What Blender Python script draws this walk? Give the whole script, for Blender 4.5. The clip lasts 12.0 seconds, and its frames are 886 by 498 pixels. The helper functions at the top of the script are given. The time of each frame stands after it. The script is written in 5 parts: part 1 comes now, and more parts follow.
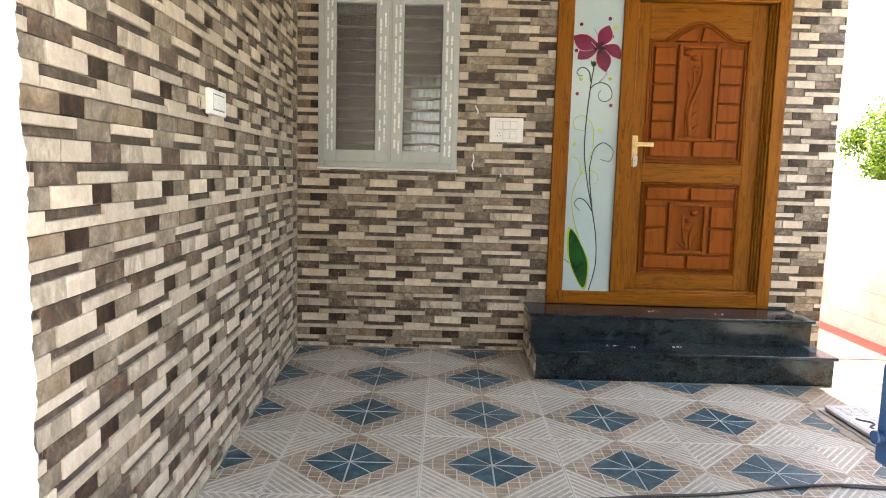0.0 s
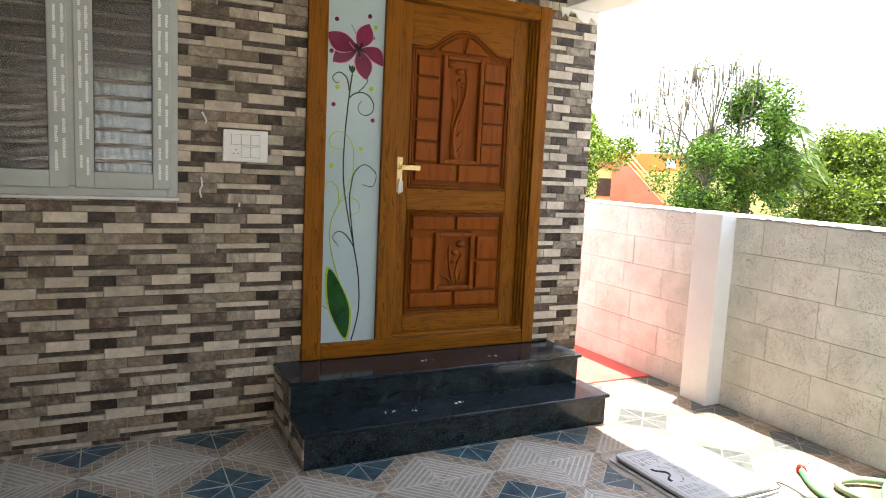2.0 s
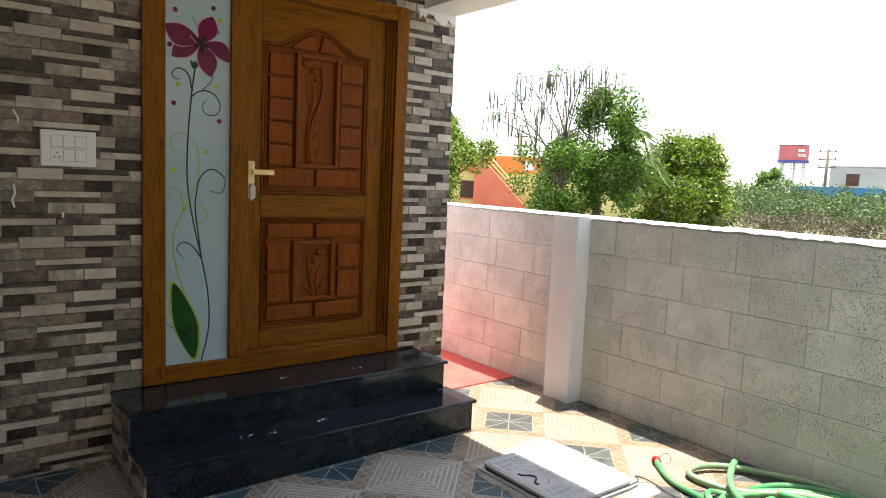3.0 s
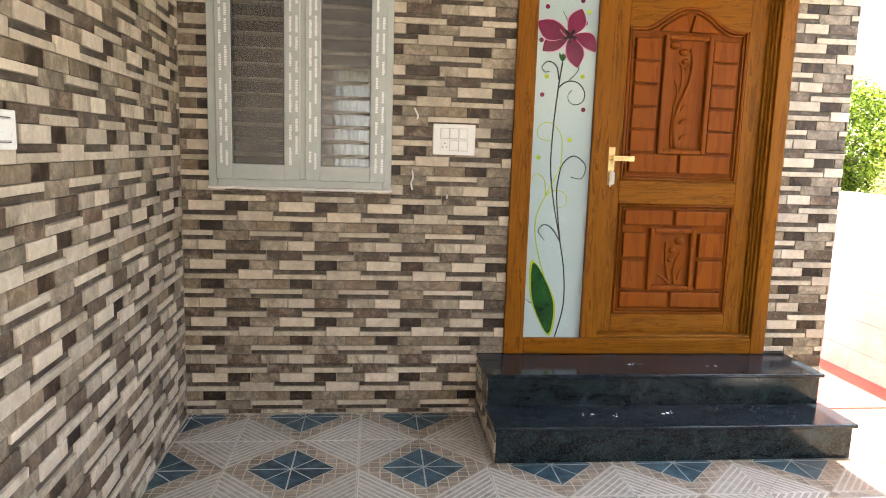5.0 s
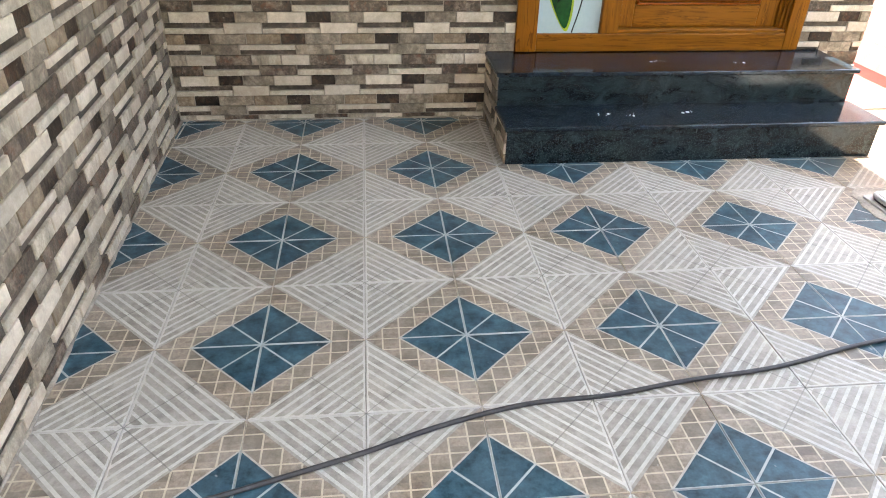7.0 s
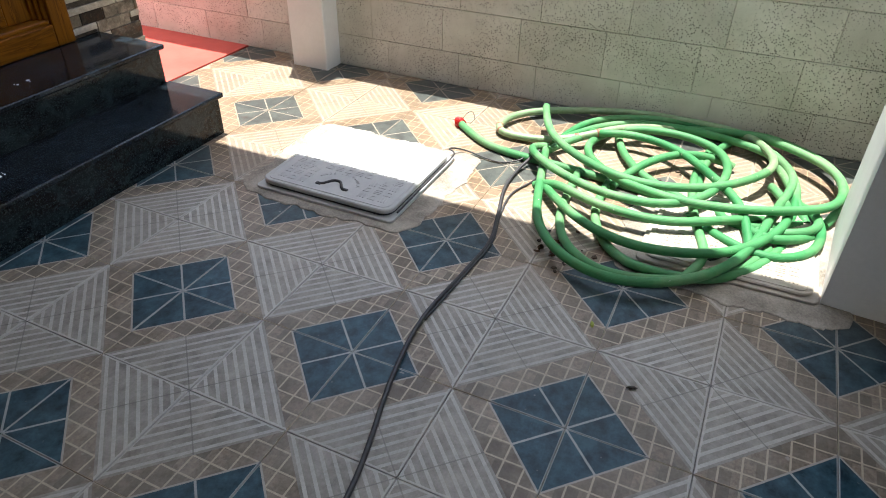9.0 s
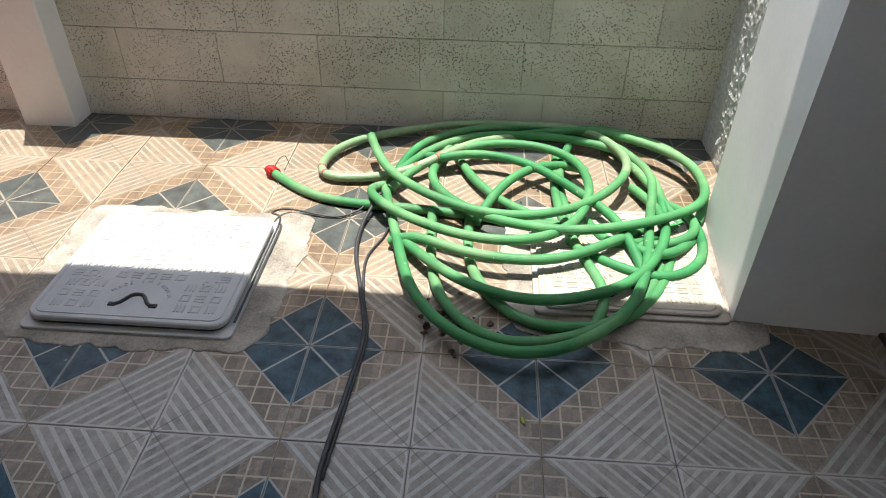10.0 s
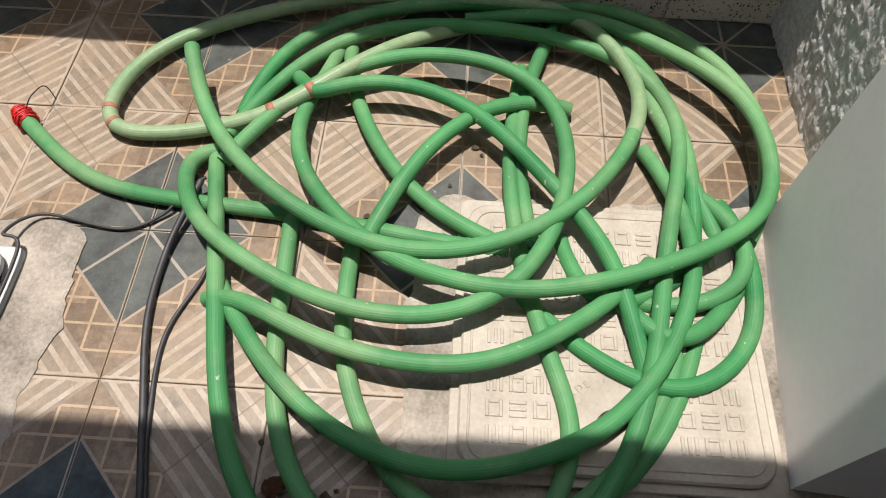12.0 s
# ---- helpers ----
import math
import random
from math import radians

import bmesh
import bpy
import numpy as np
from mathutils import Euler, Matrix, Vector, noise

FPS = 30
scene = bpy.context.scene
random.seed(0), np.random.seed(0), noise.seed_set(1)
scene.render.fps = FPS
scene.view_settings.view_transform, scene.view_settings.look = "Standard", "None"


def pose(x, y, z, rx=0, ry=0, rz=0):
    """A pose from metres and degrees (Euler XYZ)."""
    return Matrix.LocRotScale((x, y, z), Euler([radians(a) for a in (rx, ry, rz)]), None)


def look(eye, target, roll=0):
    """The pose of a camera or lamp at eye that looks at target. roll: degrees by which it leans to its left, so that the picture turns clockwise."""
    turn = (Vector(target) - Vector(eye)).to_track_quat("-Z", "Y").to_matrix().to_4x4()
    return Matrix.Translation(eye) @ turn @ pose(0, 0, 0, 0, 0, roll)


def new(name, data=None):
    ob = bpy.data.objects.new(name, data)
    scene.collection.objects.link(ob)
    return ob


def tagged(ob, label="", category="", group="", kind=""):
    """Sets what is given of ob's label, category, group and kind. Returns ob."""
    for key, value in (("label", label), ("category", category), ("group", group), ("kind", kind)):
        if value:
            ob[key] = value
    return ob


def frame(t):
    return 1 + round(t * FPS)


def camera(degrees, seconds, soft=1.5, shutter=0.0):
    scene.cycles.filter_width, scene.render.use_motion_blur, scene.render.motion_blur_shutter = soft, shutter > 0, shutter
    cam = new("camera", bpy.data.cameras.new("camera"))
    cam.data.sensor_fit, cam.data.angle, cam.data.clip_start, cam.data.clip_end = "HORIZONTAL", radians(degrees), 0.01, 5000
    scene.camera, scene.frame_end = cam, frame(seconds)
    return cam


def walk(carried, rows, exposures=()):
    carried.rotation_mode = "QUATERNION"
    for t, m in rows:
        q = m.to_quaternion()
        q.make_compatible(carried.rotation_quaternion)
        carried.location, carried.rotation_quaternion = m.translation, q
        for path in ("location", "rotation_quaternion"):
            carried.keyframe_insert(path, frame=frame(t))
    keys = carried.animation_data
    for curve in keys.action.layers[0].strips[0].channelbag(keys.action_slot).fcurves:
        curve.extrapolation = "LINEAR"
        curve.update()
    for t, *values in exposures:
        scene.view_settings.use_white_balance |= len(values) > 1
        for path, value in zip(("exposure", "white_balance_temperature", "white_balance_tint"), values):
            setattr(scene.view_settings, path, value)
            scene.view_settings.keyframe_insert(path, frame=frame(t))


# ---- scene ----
cam = camera(66.7, 12.0, 1.0)

PATH = [
    (0, (0.941, -4.627, 1.261), (0.935, -2.641, 1.027), 1.5),
    (0.5, (0.826, -4.382, 1.314), (0.902, -2.399, 1.064), 1.7),
    (1, (0.751, -4.141, 1.315), (1.106, -2.187, 1.075), 2.0),
    (1.5, (0.731, -3.869, 1.396), (1.336, -1.977, 1.162), 2.1),
    (2, (0.689, -3.635, 1.473), (1.578, -1.86, 1.235), 2.7),
    (2.5, (0.735, -3.528, 1.501), (1.921, -1.932, 1.288), 2.5),
    (2.7, (0.756, -3.524, 1.49), (1.991, -1.966, 1.28), 2.5),
    (4.5, (0.929, -3.615, 1.479), (1.512, -1.723, 1.196), 2.3),
    (5, (0.924, -3.617, 1.485), (1.125, -1.649, 1.193), 1.8),
    (5.5, (0.906, -3.597, 1.422), (1.045, -1.619, 1.163), 1.6),
    (6, (0.907, -3.544, 1.322), (1.05, -1.597, 0.885), 1.6),
    (6.5, (0.905, -3.493, 1.275), (1.046, -1.71, 0.38), 1.7),
    (6.7, (0.903, -3.48, 1.277), (1.043, -1.745, 0.293), 1.8),
    (8.3, (1.056, -2.994, 1.413), (2.147, -1.734, 0.308), -0.3),
    (8.5, (1.163, -2.855, 1.327), (2.393, -1.732, 0.219), 0.7),
    (9, (1.262, -2.643, 1.311), (2.748, -1.959, 0.161), 1.0),
    (9.5, (1.412, -2.424, 1.314), (2.999, -2.142, 0.13), 1.0),
    (10, (1.739, -2.281, 1.308), (3.334, -2.189, 0.106), 1.0),
    (10.5, (2.057, -2.219, 1.312), (3.616, -2.309, 0.062), 1.0),
    (11, (2.399, -2.312, 1.243), (3.813, -2.449, -0.165), 1.6),
    (11.5, (2.722, -2.387, 1.174), (3.851, -2.490, -0.472), 1.8),
    (12, (2.947, -2.458, 1.135), (3.966, -2.421, -0.585), 1.6),
]
walk(cam, [(t, look(eye, target, roll)) for t, eye, target, roll in PATH],
     [(0, 3.15, 6900, 14), (1.5, 2.95, 6700, 14), (2.0, 2.55, 6500, 13), (2.5, 1.75, 6400, 11), (2.7, 1.65, 6400, 11), (4.5, 2.60, 6600, 14), (5.0, 3.28, 7000, 17), (5.5, 3.50, 6900, 17), (6.0, 3.67, 6750, 14), (6.7, 3.67, 6650, 12), (8.5, 1.93, 6400, 11), (9.5, 1.32, 6300, 12), (10.5, 0.92, 6400, 12), (11.2, 0.68, 6400, 14), (12, 0.33, 6500, 16)])

# ---- light ----
SUN = Vector((0.14, 0.075, 1.0)).normalized()
world = bpy.data.worlds.new("sky")
scene.world = world
world.use_nodes = True
wn = world.node_tree
sky = wn.nodes.new("ShaderNodeTexSky")
sky.sky_type = "NISHITA"
sky.sun_disc = False
sky.sun_elevation = math.asin(SUN.z)
sky.sun_rotation = math.atan2(SUN.x, SUN.y)
sky.air_density, sky.dust_density, sky.ozone_density = 1.2, 1.5, 1.0
haze = wn.nodes.new("ShaderNodeMix")        # a milky, humid haze over the whole sky
haze.data_type, haze.blend_type = "RGBA", "ADD"
haze.inputs[0].default_value = 1.0
haze.inputs[7].default_value = (1.8, 1.75, 1.62, 1)
wn.links.new(sky.outputs[0], haze.inputs[6])
wn.links.new(haze.outputs[2], wn.nodes["Background"].inputs[0])
wn.nodes["Background"].inputs[1].default_value = 0.125
sun = new("sun", bpy.data.lights.new("sun", "SUN"))
sun.data.energy, sun.data.angle, sun.data.color = 5.0, radians(0.55), (1.0, 0.95, 0.86)
sun.matrix_world = look(SUN * 30, (0, 0, 0))


from mathutils import noise


# ---- material helpers ----
class Graph:
    """A small helper that wires a node material."""

    def __init__(self, name, rough=0.6, metal=0.0, spec=0.5):
        self.m = bpy.data.materials.new(name)
        self.m.use_nodes = True
        self.t = self.m.node_tree
        self.b = self.t.nodes["Principled BSDF"]
        self.b.inputs["Roughness"].default_value = rough
        self.b.inputs["Metallic"].default_value = metal
        self.b.inputs["Specular IOR Level"].default_value = spec

    def node(self, kind, **ins):
        n = self.t.nodes.new(kind)
        for k, v in ins.items():
            self.put(n.inputs[int(k[1:]) if k[0] == "i" and k[1:].isdigit() else k.replace("_", " ")], v)
        return n

    def put(self, socket, v):
        if isinstance(v, bpy.types.NodeSocket):
            self.t.links.new(v, socket)
        else:
            socket.default_value = v

    def math(self, op, a, b=0.0, c=0.0):
        n = self.t.nodes.new("ShaderNodeMath")
        n.operation = op
        for i, v in enumerate((a, b, c)):
            self.put(n.inputs[i], v)
        return n.outputs[0]

    def noise(self, scale, detail=4.0, rough=0.55, vec=None, dist=0.0):
        n = self.node("ShaderNodeTexNoise", Scale=scale, Detail=detail, Roughness=rough, Distortion=dist)
        if vec is not None:
            self.put(n.inputs["Vector"], vec)
        return n.outputs["Fac"]

    def where(self):
        return self.t.nodes.new("ShaderNodeNewGeometry").outputs["Position"]

    def local(self):
        return self.t.nodes.new("ShaderNodeTexCoord").outputs["Object"]

    def stretch(self, vec, s):
        n = self.t.nodes.new("ShaderNodeMapping")
        self.put(n.inputs["Vector"], vec)
        n.inputs["Scale"].default_value = s
        return n.outputs[0]

    def ramp(self, fac, stops, smooth=False):
        n = self.t.nodes.new("ShaderNodeValToRGB")
        n.color_ramp.interpolation = "EASE" if smooth else "LINEAR"
        e = n.color_ramp.elements
        while len(e) < len(stops):
            e.new(0.5)
        for el, (p, c) in zip(e, stops):
            el.position, el.color = p, (c, c, c, 1) if isinstance(c, (int, float)) else (*c, 1)
        self.put(n.inputs[0], fac)
        return n.outputs[0]

    def mix(self, fac, a, b, blend="MIX"):
        n = self.t.nodes.new("ShaderNodeMix")
        n.data_type, n.blend_type = "RGBA", blend
        self.put(n.inputs[0], fac)
        for i, v in ((6, a), (7, b)):
            self.put(n.inputs[i], (*v, 1) if isinstance(v, tuple) else v)
        return n.outputs[2]

    def own(self):
        """A number of its own for each piece."""
        a = self.t.nodes.new("ShaderNodeObjectInfo").outputs["Random"]
        b = self.t.nodes.new("ShaderNodeNewGeometry").outputs["Random Per Island"]
        return self.math("FRACT", self.math("ADD", a, b))

    def bump(self, height, strength=0.3, distance=0.003):
        n = self.node("ShaderNodeBump", Height=height, Strength=strength, Distance=distance)
        self.put(self.b.inputs["Normal"], n.outputs[0])

    def color(self, c):
        self.put(self.b.inputs["Base Color"], (*c, 1) if isinstance(c, tuple) else c)
        return self

    def rough(self, r):
        self.put(self.b.inputs["Roughness"], r)


def mottled(name, dark, light, scale, rough=0.6, fine=90.0, bump=0.2, stretch=(1, 1, 1), vary=0.12, spec=0.5, dist=0.002, metal=0.0):
    """A surface between two colours, with grain at two scales and a tone of its own for each piece."""
    g = Graph(name, rough, metal, spec)
    p = g.stretch(g.where(), stretch)
    big, small = g.noise(scale, 5, 0.6, p), g.noise(fine, 3, 0.6, p)
    f = g.math("ADD", g.math("MULTIPLY", big, 0.7), g.math("MULTIPLY", small, 0.3))
    c = g.mix(g.ramp(f, [(0.32, 0.0), (0.68, 1.0)]), dark, light)
    if vary:
        v = g.math("ADD", g.math("MULTIPLY", g.own(), 2 * vary), 1 - vary)
        n = g.node("ShaderNodeHueSaturation", Value=v)
        g.put(n.inputs["Color"], c)
        c = n.outputs[0]
    g.color(c)
    g.rough(g.math("ADD", g.math("MULTIPLY", small, 0.2), rough - 0.1))
    g.bump(f, bump, dist)
    return g.m


def plain(name, c, rough=0.5, metal=0.0, spec=0.5):
    return Graph(name, rough, metal, spec).color(c).m


# ---- materials ----
M = {}


def stone(name, dark, mid, light, rust=0.0, bump=0.5, drift=(1, 1, 1)):
    """Glazed stone-look ceramic: clouded tone, streaks, specks, worn pale spots and rusty stains."""
    g = Graph(name, 0.45, spec=0.3)
    p = g.where()
    own = g.own()
    q = g.node("ShaderNodeVectorMath")
    q.operation = "ADD"
    g.put(q.inputs[0], p)
    g.put(q.inputs[1], g.node("ShaderNodeCombineXYZ", X=g.math("MULTIPLY", own, 7.0), Y=0.0, Z=g.math("MULTIPLY", own, 3.0)).outputs[0])
    p = g.stretch(q.outputs[0], drift)
    cloud, streak, speck = g.noise(17, 5, 0.62, p, 0.6), g.noise(70, 5, 0.7, p), g.noise(330, 2, 0.6, p)
    f = g.math("ADD", g.math("MULTIPLY", cloud, 0.55), g.math("ADD", g.math("MULTIPLY", streak, 0.32), g.math("MULTIPLY", speck, 0.13)))
    c = g.ramp(f, [(0.36, dark), (0.50, mid), (0.62, light)])
    if rust:
        r = g.ramp(g.noise(26, 4, 0.6, p, 0.8), [(0.52, 0.0), (0.68, rust)])
        c = g.mix(r, c, (0.16, 0.055, 0.022))
    worn = g.ramp(g.noise(48, 3, 0.7, p), [(0.66, 0.0), (0.76, 0.45)])
    c = g.mix(worn, c, (0.46, 0.43, 0.37))
    n = g.node("ShaderNodeHueSaturation", Value=g.math("ADD", g.math("MULTIPLY", own, 0.36), 0.82))
    g.put(n.inputs["Color"], c)
    g.color(n.outputs[0])
    g.rough(g.math("ADD", g.math("MULTIPLY", streak, 0.3), 0.28))
    g.bump(f, min(1.0, bump * 1.5), 0.004)
    return g.m


M["cream"] = stone("cream_stone", (0.37, 0.312, 0.243), (0.48, 0.416, 0.33), (0.59, 0.525, 0.43), 0.0, 0.25)
M["taupe"] = stone("taupe_stone", (0.078, 0.064, 0.046), (0.205, 0.171, 0.127), (0.37, 0.313, 0.24), 0.10, 0.4)
M["umber"] = stone("umber_stone", (0.006, 0.0045, 0.003), (0.022, 0.015, 0.010), (0.10, 0.072, 0.048), 0.30, 0.6)
M["tan"] = stone("tan_stone", (0.095, 0.068, 0.042), (0.20, 0.155, 0.105), (0.32, 0.26, 0.185), 0.2, 0.4)
M["veined"] = stone("veined_stone", (0.16, 0.135, 0.10), (0.36, 0.31, 0.24), (0.56, 0.50, 0.40), 0.0, 0.3, (1.0, 1.0, 0.5))
M["slate"] = stone("rough_slate", (0.020, 0.015, 0.010), (0.088, 0.067, 0.049), (0.25, 0.202, 0.153), 0.45, 1.0)
M["strip"] = stone("pale_strip_stone", (0.28, 0.235, 0.178), (0.42, 0.365, 0.285), (0.56, 0.497, 0.395), 0.0, 0.3)
# shadow in the recesses beside the pale pieces, painted as a dark tone
M["ledge_shade"] = stone("ledge_shade_stone", (0.026, 0.020, 0.014), (0.070, 0.054, 0.040), (0.165, 0.133, 0.10), 0.0, 0.3)
M["grout"] = mottled("tile_backing", (0.20, 0.175, 0.14), (0.38, 0.335, 0.27), 20, 0.8, 200, 0.3, vary=0)
M["plaster"] = mottled("smooth_plaster", (0.66, 0.66, 0.64), (0.76, 0.76, 0.74), 3, 0.6, 60, 0.08, vary=0)
M["ceiling"] = mottled("ceiling_paint", (0.70, 0.70, 0.68), (0.78, 0.78, 0.76), 2, 0.7, 60, 0.05, vary=0)


TILE_X, TILE_Y = 0.3068, 0.3052               # floor tiles, joint to joint


def floor_print():
    """Printed floor tile: blue eight-part diamonds, a band of small squares and striped diamonds."""
    g = Graph("floor_tile_print", 0.5, spec=0.25)
    pos = g.where()
    sep = g.node("ShaderNodeSeparateXYZ", Vector=pos)

    def fold(v, c0, cell):
        f = g.math("FRACT", g.math("ADD", g.math("DIVIDE", g.math("SUBTRACT", v, c0), cell), 10.5))
        return g.math("ABSOLUTE", g.math("SUBTRACT", f, 0.5))

    a, b = fold(sep.outputs[0], 0.555, 2 * TILE_X), fold(sep.outputs[1], -0.63, 2 * TILE_Y)
    s = g.math("ADD", a, b)
    line = lambda v, w: g.math("LESS_THAN", v, w)
    both = lambda x, y: g.math("MAXIMUM", x, y)
    axes = both(line(a, 0.006), line(b, 0.006))
    diag = line(g.math("ABSOLUTE", g.math("SUBTRACT", a, b)), 0.007)
    big, mid, fine = g.noise(3.0, 5, 0.6, pos), g.noise(17, 6, 0.65, pos), g.noise(160, 3, 0.6, pos)
    own = g.own()
    # blue triangles
    blue = g.mix(g.ramp(mid, [(0.36, 0.0), (0.66, 1.0)]), (0.003, 0.022, 0.036), (0.036, 0.100, 0.134))
    blue = g.mix(both(axes, diag), blue, (0.34, 0.36, 0.35))
    # band of small squares
    cell_i = lambda v: g.math("ABSOLUTE", g.math("SUBTRACT", g.math("FRACT", g.math("MULTIPLY", v, 12.0)), 0.5))
    joint = g.math("GREATER_THAN", both(cell_i(a), cell_i(b)), 0.452)
    tone = g.node("ShaderNodeTexWhiteNoise")
    n3 = g.node("ShaderNodeCombineXYZ", X=g.math("FLOOR", g.math("MULTIPLY", sep.outputs[0], 19.67)), Y=g.math("FLOOR", g.math("MULTIPLY", sep.outputs[1], 19.67)))
    g.put(tone.inputs["Vector"], n3.outputs[0])
    band = g.mix(tone.outputs["Value"], (0.115, 0.09, 0.065), (0.29, 0.235, 0.175))
    band = g.mix(g.ramp(g.noise(60, 4, 0.7, pos), [(0.40, 0.0), (0.66, 0.7)]), band, (0.10, 0.078, 0.058))
    band = g.mix(joint, band, (0.46, 0.385, 0.28))
    # striped diamonds
    k = g.math("FRACT", g.math("MULTIPLY", g.math("SUBTRACT", s, 0.5), 16.0))
    stripe = g.math("MULTIPLY", g.math("GREATER_THAN", k, 0.28), line(k, 0.62))
    ground = g.mix(g.ramp(mid, [(0.3, 0.0), (0.7, 1.0)]), (0.18, 0.168, 0.145), (0.35, 0.33, 0.288))
    ridge = both(line(g.math("SUBTRACT", 0.5, a), g.math("MULTIPLY", mid, 0.024)), line(g.math("SUBTRACT", 0.5, b), g.math("MULTIPLY", mid, 0.024)))
    fade = g.ramp(g.math("ADD", g.math("MULTIPLY", big, 0.45), g.math("MULTIPLY", mid, 0.55)), [(0.38, 1.0), (0.64, 0.70)])
    striped = g.mix(g.math("MULTIPLY", stripe, fade), ground, (0.48, 0.465, 0.425))
    striped = g.mix(g.math("MULTIPLY", ridge, 0.9), striped, (0.47, 0.452, 0.415))
    striped = g.mix(g.math("MULTIPLY", line(g.math("ABSOLUTE", g.math("SUBTRACT", a, b)), 0.004), 0.6), striped, (0.10, 0.10, 0.09))
    edge = g.math("LESS_THAN", g.math("ABSOLUTE", g.math("SUBTRACT", s, 0.335)), 0.006)
    c = g.mix(g.math("GREATER_THAN", s, 0.335), blue, band)
    c = g.mix(edge, c, (0.36, 0.34, 0.30))
    c = g.mix(g.math("GREATER_THAN", s, 0.5), c, striped)
    # cement dust and wear
    dust = g.ramp(g.math("ADD", g.math("MULTIPLY", big, 0.6), g.math("MULTIPLY", mid, 0.4)), [(0.38, 0.0), (0.75, 0.58)])
    c = g.mix(g.math("MULTIPLY", dust, g.math("ADD", 0.16, g.math("MULTIPLY", g.math("GREATER_THAN", s, 0.335), 0.84))), c, (0.40, 0.37, 0.32))
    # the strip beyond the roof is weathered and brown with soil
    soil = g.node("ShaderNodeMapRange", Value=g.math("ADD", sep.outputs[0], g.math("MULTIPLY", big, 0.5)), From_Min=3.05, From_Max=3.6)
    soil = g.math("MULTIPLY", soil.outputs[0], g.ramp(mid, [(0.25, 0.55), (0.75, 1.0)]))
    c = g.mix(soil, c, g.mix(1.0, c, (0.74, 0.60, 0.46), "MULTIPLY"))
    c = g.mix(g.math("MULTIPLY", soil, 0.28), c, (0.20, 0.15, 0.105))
    grime = g.ramp(g.noise(9, 7, 0.75, pos, 0.8), [(0.54, 0.0), (0.74, 0.32)])
    c = g.mix(grime, c, g.mix(1.0, c, (0.42, 0.38, 0.33), "MULTIPLY"))
    spots = g.ramp(g.noise(38, 2, 0.5, pos), [(0.72, 0.0), (0.78, 0.5)])
    c = g.mix(spots, c, (0.42, 0.40, 0.37))
    n = g.node("ShaderNodeHueSaturation", Value=g.math("ADD", g.math("ADD", g.math("MULTIPLY", own, 0.16), g.math("MULTIPLY", fine, 0.40)), g.math("ADD", 0.46, g.math("MULTIPLY", g.noise(44, 5, 0.7, pos), 0.5))))
    g.put(n.inputs["Color"], c)
    g.color(n.outputs[0])
    g.rough(g.math("ADD", g.math("MULTIPLY", mid, 0.25), g.math("ADD", g.math("MULTIPLY", dust, 0.4), 0.24)))
    h = g.math("ADD", g.math("MULTIPLY", stripe, g.math("GREATER_THAN", s, 0.5)), g.math("MULTIPLY", fine, 0.35))
    g.bump(h, 0.35, 0.0015)
    return g.m


def granite(name, film, dust_sheen):
    """Polished black granite: fine crystals, pale scratches, a wiped film of cement dust and painted sheen."""
    g = Graph(name, 0.16, spec=0.27)
    p = g.where()
    f = g.noise(190, 3, 0.75, p)
    c = g.mix(g.ramp(f, [(0.52, 0.0), (0.68, 1.0)]), (0.002, 0.003, 0.004), (0.052, 0.068, 0.072))
    smear = g.ramp(g.noise(13, 8, 0.74, p, 0.5), [(0.48, 0.0), (0.66, 1.0)])
    wipe = g.ramp(g.noise(5, 6, 0.7, g.stretch(p, (1.0, 2.0, 3.0)), 1.2), [(0.42, 0.0), (0.72, 1.0)])
    dust = g.math("MULTIPLY", g.math("MAXIMUM", smear, g.math("MULTIPLY", wipe, 0.8)), film)
    c = g.mix(dust, c, dust_sheen)
    scratch = g.ramp(g.noise(34, 5, 0.8, g.stretch(p, (0.5, 1.0, 1.6)), 1.5), [(0.66, 0.0), (0.72, 0.45)])
    c = g.mix(g.math("MULTIPLY", scratch, 0.5), c, (0.24, 0.28, 0.29))
    g.color(c)
    g.rough(g.math("ADD", g.math("MULTIPLY", g.math("MAXIMUM", smear, wipe), 0.16), 0.07))
    g.bump(smear, 0.04, 0.001)
    return g.m


def timber(name, dark, light, axis, rough=0.38, grain=2.2):
    g = Graph(name, rough, spec=0.12)
    s = [9.0, 9.0, 9.0]
    s[axis] = 0.7
    p = g.stretch(g.where(), s)
    warp = g.noise(grain, 5, 0.6, p, 1.4)
    rings = g.math("FRACT", g.math("MULTIPLY", warp, 5.0))
    fine = g.noise(24, 3, 0.6, p)
    f = g.math("ADD", g.math("MULTIPLY", rings, 0.6), g.math("MULTIPLY", fine, 0.4))
    c = g.mix(g.ramp(f, [(0.10, 0.0), (0.55, 0.75), (0.95, 1.0)], True), dark, light)
    knot = g.ramp(g.noise(1.6, 2, 0.5, p), [(0.64, 0.0), (0.74, 1.0)])
    c = g.mix(g.math("MULTIPLY", knot, 0.5), c, dark)
    g.color(c)
    g.rough(g.math("ADD", g.math("MULTIPLY", fine, 0.15), rough - 0.08))
    g.bump(f, 0.12, 0.001)
    return g.m


